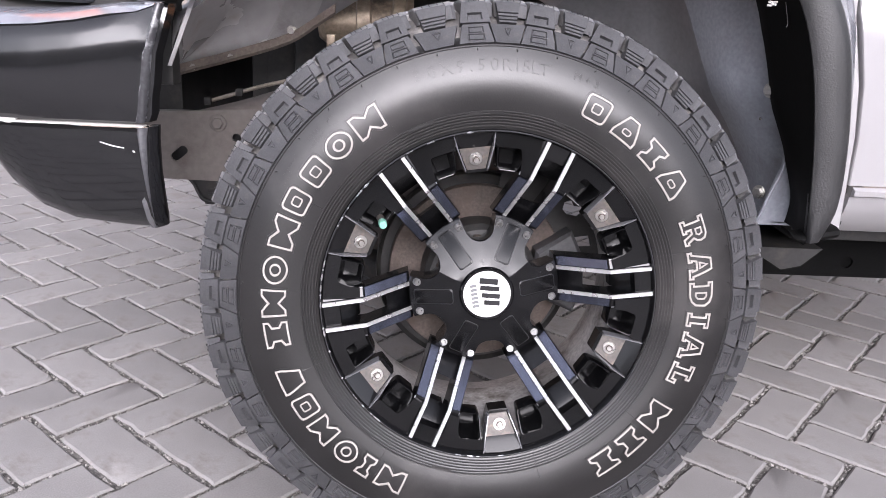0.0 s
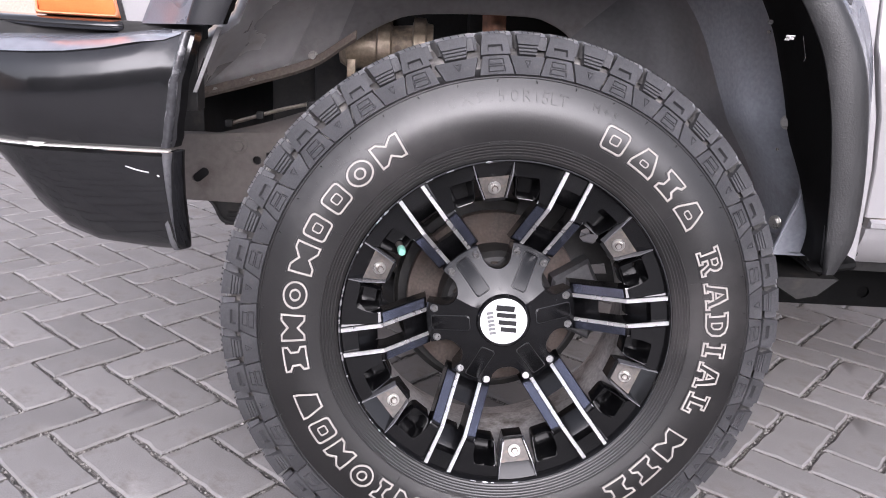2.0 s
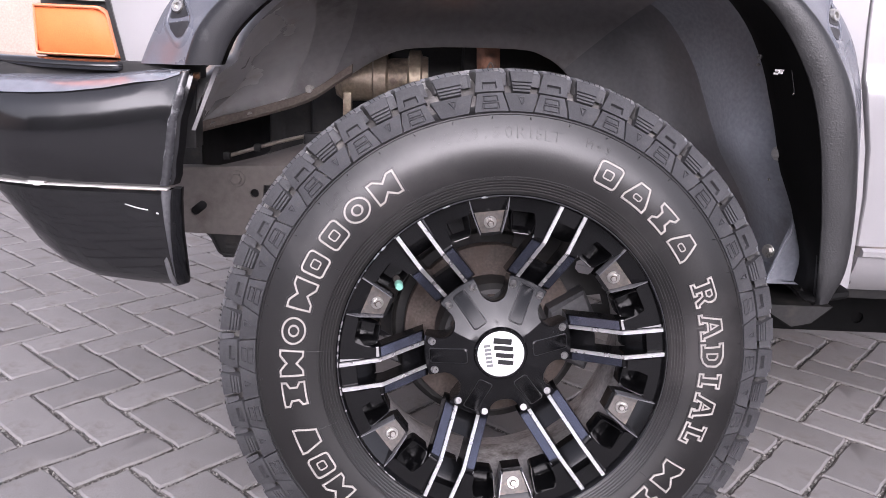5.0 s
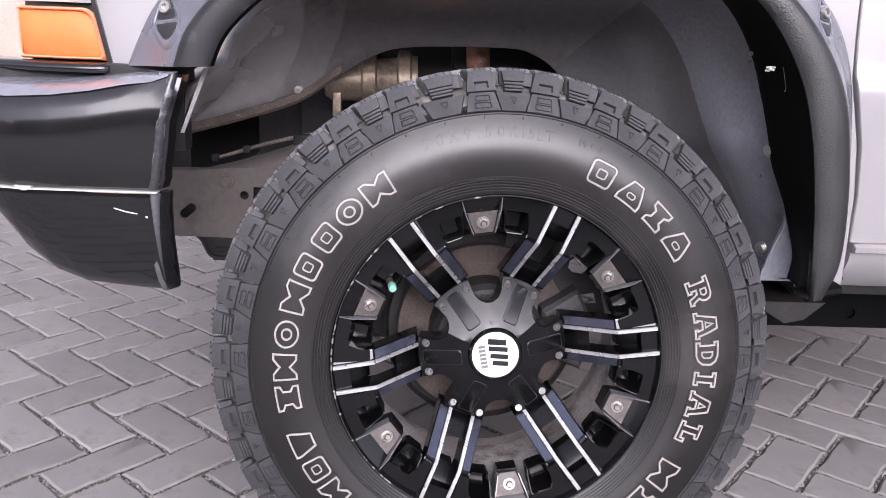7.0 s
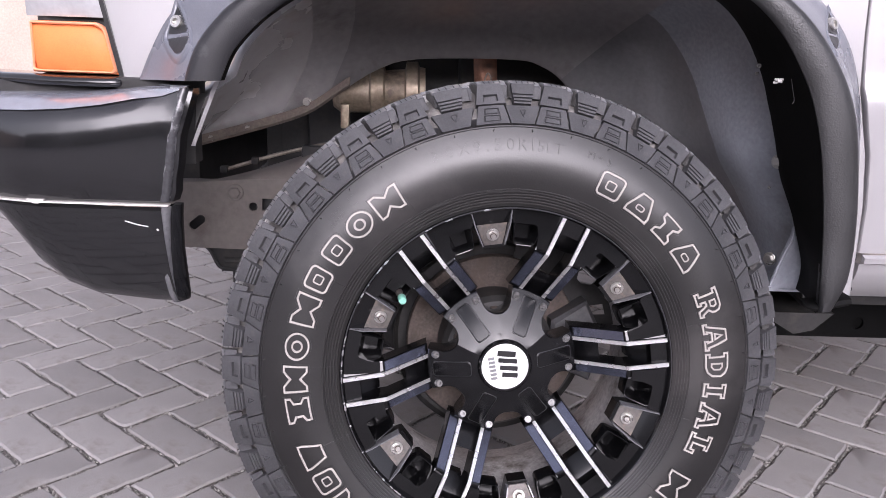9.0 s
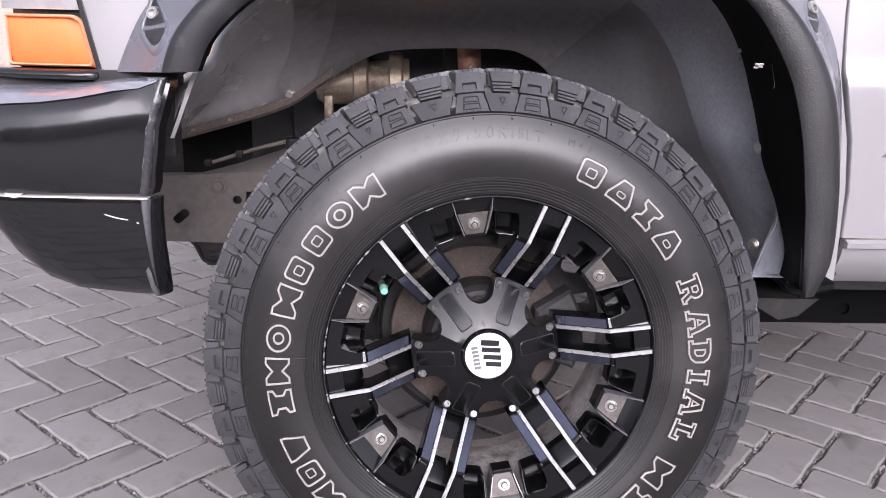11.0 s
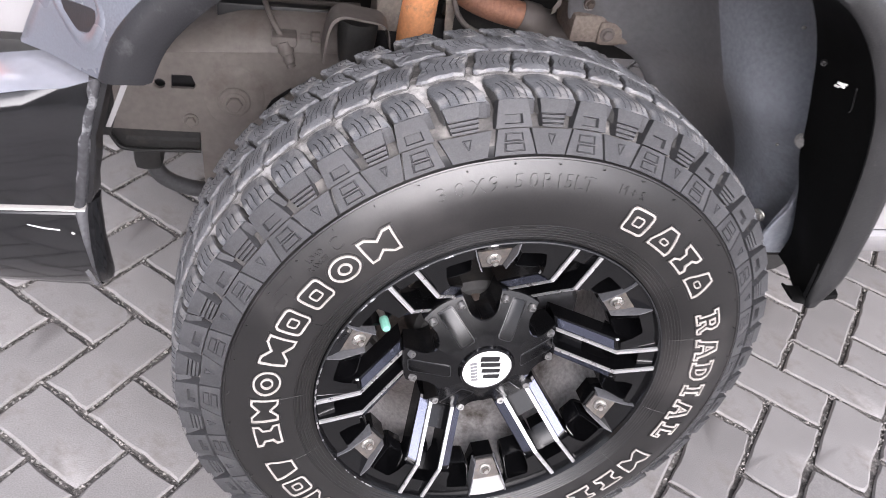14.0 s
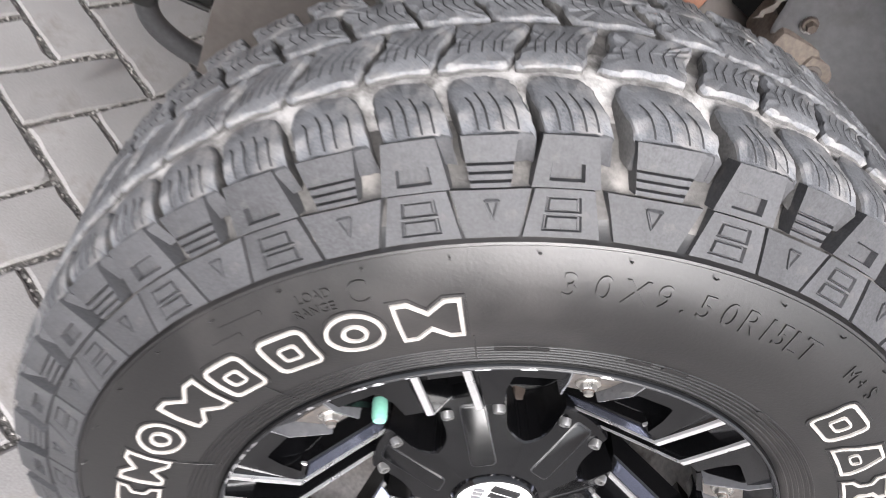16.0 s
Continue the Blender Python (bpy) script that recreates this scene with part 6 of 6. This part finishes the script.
    part("lower_arm", tube([(-0.22, 0.50, 0.26), (-0.12, 0.40, 0.24), (-0.02, 0.22, 0.22)], [0.03, 0.028, 0.026], 12, 5), DARK, truck, "dark lower suspension arm", smooth=60)
    part("drive_shaft", tube([(0.0, 0.12, 0.365), (0.0, 0.35, 0.37), (0.0, 0.60, 0.38)], [0.03, 0.018, 0.03], 14, 4), DARK, truck, "", smooth=60)
    # dark boxes added along the camera's sight lines to blacken the engine bay
    part("bay_blocker_front", box(-0.62, -0.55, 0.60, 1.60, 0.43, 0.74, 0.01), DARK, truck, "dark box added to block the view ahead of the engine", smooth=20)
    part("bay_blocker_side", join(box(-0.447, -0.412, 0.74, 1.50, 0.40, 0.95, 0.006), box(-0.416, -0.352, 0.74, 1.50, 0.509, 0.95, 0.006)), DARK, truck, "dark boxes fitted to sight lines through the arch", smooth=20)
    part("engine_block", box(-0.20, 0.55, 0.72, 1.25, 0.42, 0.95, 0.03), DARK, truck, "dark oily engine block behind the arch", smooth=30)
    part("bay_blocker_middle", box(-0.356, -0.205, 0.70, 1.2, 0.36, 0.90, 0.02), DARK, truck, "dark box added to fill the engine bay", smooth=30)
    part("engine_mount", box(-0.05, 0.40, 0.66, 0.715, 0.62, 0.90, 0.02), DARK, truck, "dark engine mount", smooth=30)
    part("inner_bulkhead", box(0.50, 0.54, 0.46, 1.60, 0.40, 1.05, 0.005), DARK, truck, "", smooth=20)
    part("bonnet", loft([[(x, y, z) for y, z in ((0.13, 1.04), (0.16, 1.08), (0.9, 1.12), (1.65, 1.08), (1.68, 1.04), (1.68, 1.02), (0.9, 1.09), (0.13, 1.02))] for x in (-0.70, -0.3, 0.2, 1.35)]), SILVER, truck, "silver bonnet", smooth=40)
    part("far_liner", box(-0.66, 1.35, 1.60, 1.655, 0.36, 1.05, 0.01), DARK, truck, "dark far wheel-arch liner", smooth=20)
    part("far_wing", box(-0.66, 1.35, 1.66, 1.70, 0.72, 1.05, 0.01), SILVER, truck, "silver far wing", smooth=20)


suspension()


# ---- yard walls ----
def yard_walls():
    # wall_south is unseen, added dark to shape reflections and the low front light
    for name, x0, x1, y0, y1, h in (("wall_north", -12, 12, 6.0, 6.25, 2.6), ("wall_south", -12, 12, -12.25, -12.0, 3.0), ("wall_east", 12.0, 12.25, -12, 6, 2.4), ("wall_west", -12.25, -12.0, -12, 6, 2.4)):
        dark = name == "wall_south"
        ob = part(name, box(x0, x1, y0, y1, -0.01, h, 0.01), SHADE_WALL if dark else WALL, None, smooth=0)
        tagged(ob, "unseen dark wall added to darken reflections and front light" if dark else "plain pinkish plastered yard wall", "wall", kind="structure")


yard_walls()


# ---- pavers, laid in herringbone ----
def pavers():
    o = Vector((0.0443, -0.0218, 0))
    e1, e2 = Vector((0.0651, 0.0763, 0)), Vector((-0.0760, 0.0690, 0))

    def stone(i0, i1, j0, j1, seed, gap=0.047):
        """One block with chipped, slightly wavy edges."""
        rnd = random.Random(seed)

        def side(a, b, n):
            return [(a[0] + (b[0] - a[0]) * k / n, a[1] + (b[1] - a[1]) * k / n) for k in range(n)]
        c = [(i0, j0), (i1, j0), (i1, j1), (i0, j1)]
        ni, nj = (8, 4) if i1 - i0 > 1 else (4, 8)
        loop = side(c[0], c[1], ni) + side(c[1], c[2], nj) + side(c[2], c[3], ni) + side(c[3], c[0], nj)
        mi, mj = (i0 + i1) / 2, (j0 + j1) / 2
        wob = [rnd.uniform(-0.012, 0.014) + (0.026 if rnd.random() < 0.10 else 0.0) for _ in loop]
        rings = []
        for g, z in ((gap + 0.004, -0.016), (gap - 0.006, -0.0034), (gap + 0.030, 0.0)):
            ring = []
            for (i, j), w in zip(loop, wob):
                e = g + w * (1.0 if z < 0 else 1.4)
                hi, hj = (i1 - i0) / 2, (j1 - j0) / 2
                p = e1 * max(-hi + e, min(hi - e, i - mi)) + e2 * max(-hj + e, min(hj - e, j - mj))
                ring.append((p.x, p.y, z))
            rings.append(ring)
        v, f = loft(rings)
        n = len(loop)
        f = f[:-2]
        v.append((0.0, 0.0, 0.0))
        f += [(2 * n + j, 2 * n + (j + 1) % n, 3 * n) for j in range(n)]
        return v, f
    kinds = [[mesh_of("paver", *stone(0, 2, 0, 1, 40 + q), PAVER, 35) for q in range(7)], [mesh_of("paver", *stone(0, 1, 0, 2, 80 + q), PAVER, 35) for q in range(7)]]
    for kd in kinds:
        for me in kd:
            me.materials.append(JOINT)
            for p in me.polygons:
                if p.index < 24:
                    p.material_index = 1
    far = []
    rnd = random.Random(5)
    crumbs = []
    for m in range(-150, 160):
        for n in range(-90, 92):
            for k in (0, 1):
                i0, j0 = (-3 + m + 2 * n, 7 - m + 2 * n) if k == 0 else (-2 + m + 2 * n, 8 - m + 2 * n)
                c = o + e1 * (i0 + (1.0 if k == 0 else 0.5)) + e2 * (j0 + (0.5 if k == 0 else 1.0))
                if not (-11.9 < c.x < 11.9 and -11.9 < c.y < 5.9):
                    continue
                q = Matrix.Translation(c + Vector((0, 0, rnd.uniform(-0.0015, 0.0012)))) @ pose(0, 0, 0, rnd.gauss(0, 0.35), rnd.gauss(0, 0.35), rnd.gauss(0, 0.5))
                if -1.35 < c.x < 1.35 and 0.02 < c.y < 1.25:
                    put("paver", kinds[k][rnd.randrange(7)], ground, "", q)
                    crumbs += [(c, k)]
                else:
                    far.append((k, q))
    geos = [([tuple(p.co) for p in kd[0].vertices], [tuple(p.vertices) for p in kd[0].polygons]) for kd in kinds]
    plain = []
    for si, sj in ((2, 1), (1, 2)):
        ring = [e1 * (a * (si / 2 - 0.045)) + e2 * (b * (sj / 2 - 0.045)) for a, b in ((-1, -1), (1, -1), (1, 1), (-1, 1))]
        plain.append(loft([[(p.x, p.y, z) for p in ring] for z in (-0.016, 0.0)]))
    plain = [(gv, gf[:4] + gf[5:]) for gv, gf in plain]
    close, wide = [], []
    for k, q in far:
        p = q.to_translation()
        (close if -2.6 < p.x < 2.6 and -1.2 < p.y < 3.2 else wide).append((k, q))
    v, f = [], []
    for k, q in wide:
        gv, gf = plain[k]
        s = len(v)
        v += [tuple(q @ Vector(p)) for p in gv]
        f += [tuple(a + s for a in t) for t in gf]
    me = bpy.data.meshes.new("paver_yard")
    me.from_pydata(v, [], f)
    me.materials.append(PAVER)
    me.materials.append(JOINT)
    for p in me.polygons:
        if p.index % 5 < 4:
            p.material_index = 1
    ob = put("paver_yard", me, ground)
    tagged(ob, "the yard's concrete pavers further off", kind="stuff")
    v, f = [], []
    for k, q in close:
        gv, gf = geos[k]
        s = len(v)
        v += [tuple(q @ Vector(p)) for p in gv]
        f += [tuple(a + s for a in t) for t in gf]
    me = bpy.data.meshes.new("paver_field")
    me.from_pydata(v, [], f)
    me.materials.append(PAVER)
    me.materials.append(JOINT)
    per = len(geos[0][1])
    for p in me.polygons:
        if p.index % per < 24:
            p.material_index = 1
    ob = put("paver_field", me, ground)
    tagged(ob, "the yard's further concrete pavers", kind="stuff")
    # sand and crumbs that lie in the joints
    v, f = [], []
    for c, k in crumbs:
        si, sj = (2, 1) if k == 0 else (1, 2)
        for q in range(64):
            u = rnd.random()
            on_i = rnd.random() < si / 3
            spot = c + (e1 * si * (u - 0.5) + e2 * sj * 0.5 if on_i else e2 * sj * (u - 0.5) + e1 * si * 0.5)
            spot += Vector((rnd.gauss(0, 0.0026), rnd.gauss(0, 0.0026), 0))
            r = rnd.choice((0.0010, 0.0013, 0.0017, 0.0022, 0.0030, 0.0038))
            z = -0.0064 + rnd.random() * 0.0052
            s = len(v)
            a = rnd.random() * 6.28
            for m in range(4):
                v.append((spot.x + r * rnd.uniform(0.7, 1.4) * math.cos(a + m * 1.571), spot.y + r * rnd.uniform(0.7, 1.4) * math.sin(a + m * 1.571), z - r))
            v.append((spot.x + rnd.uniform(-r, r) * 0.4, spot.y + rnd.uniform(-r, r) * 0.4, z + r * rnd.uniform(0.1, 0.5)))
            f += [(s, s + 1, s + 4), (s + 1, s + 2, s + 4), (s + 2, s + 3, s + 4), (s + 3, s, s + 4)]
    me = bpy.data.meshes.new("joint_crumbs")
    me.from_pydata(v, [], f)
    me.materials.append(CRUMB)
    ob = put("joint_crumbs", me, ground)
    tagged(ob, "pale sand crumbs lying in the joints", kind="stuff")


pavers()
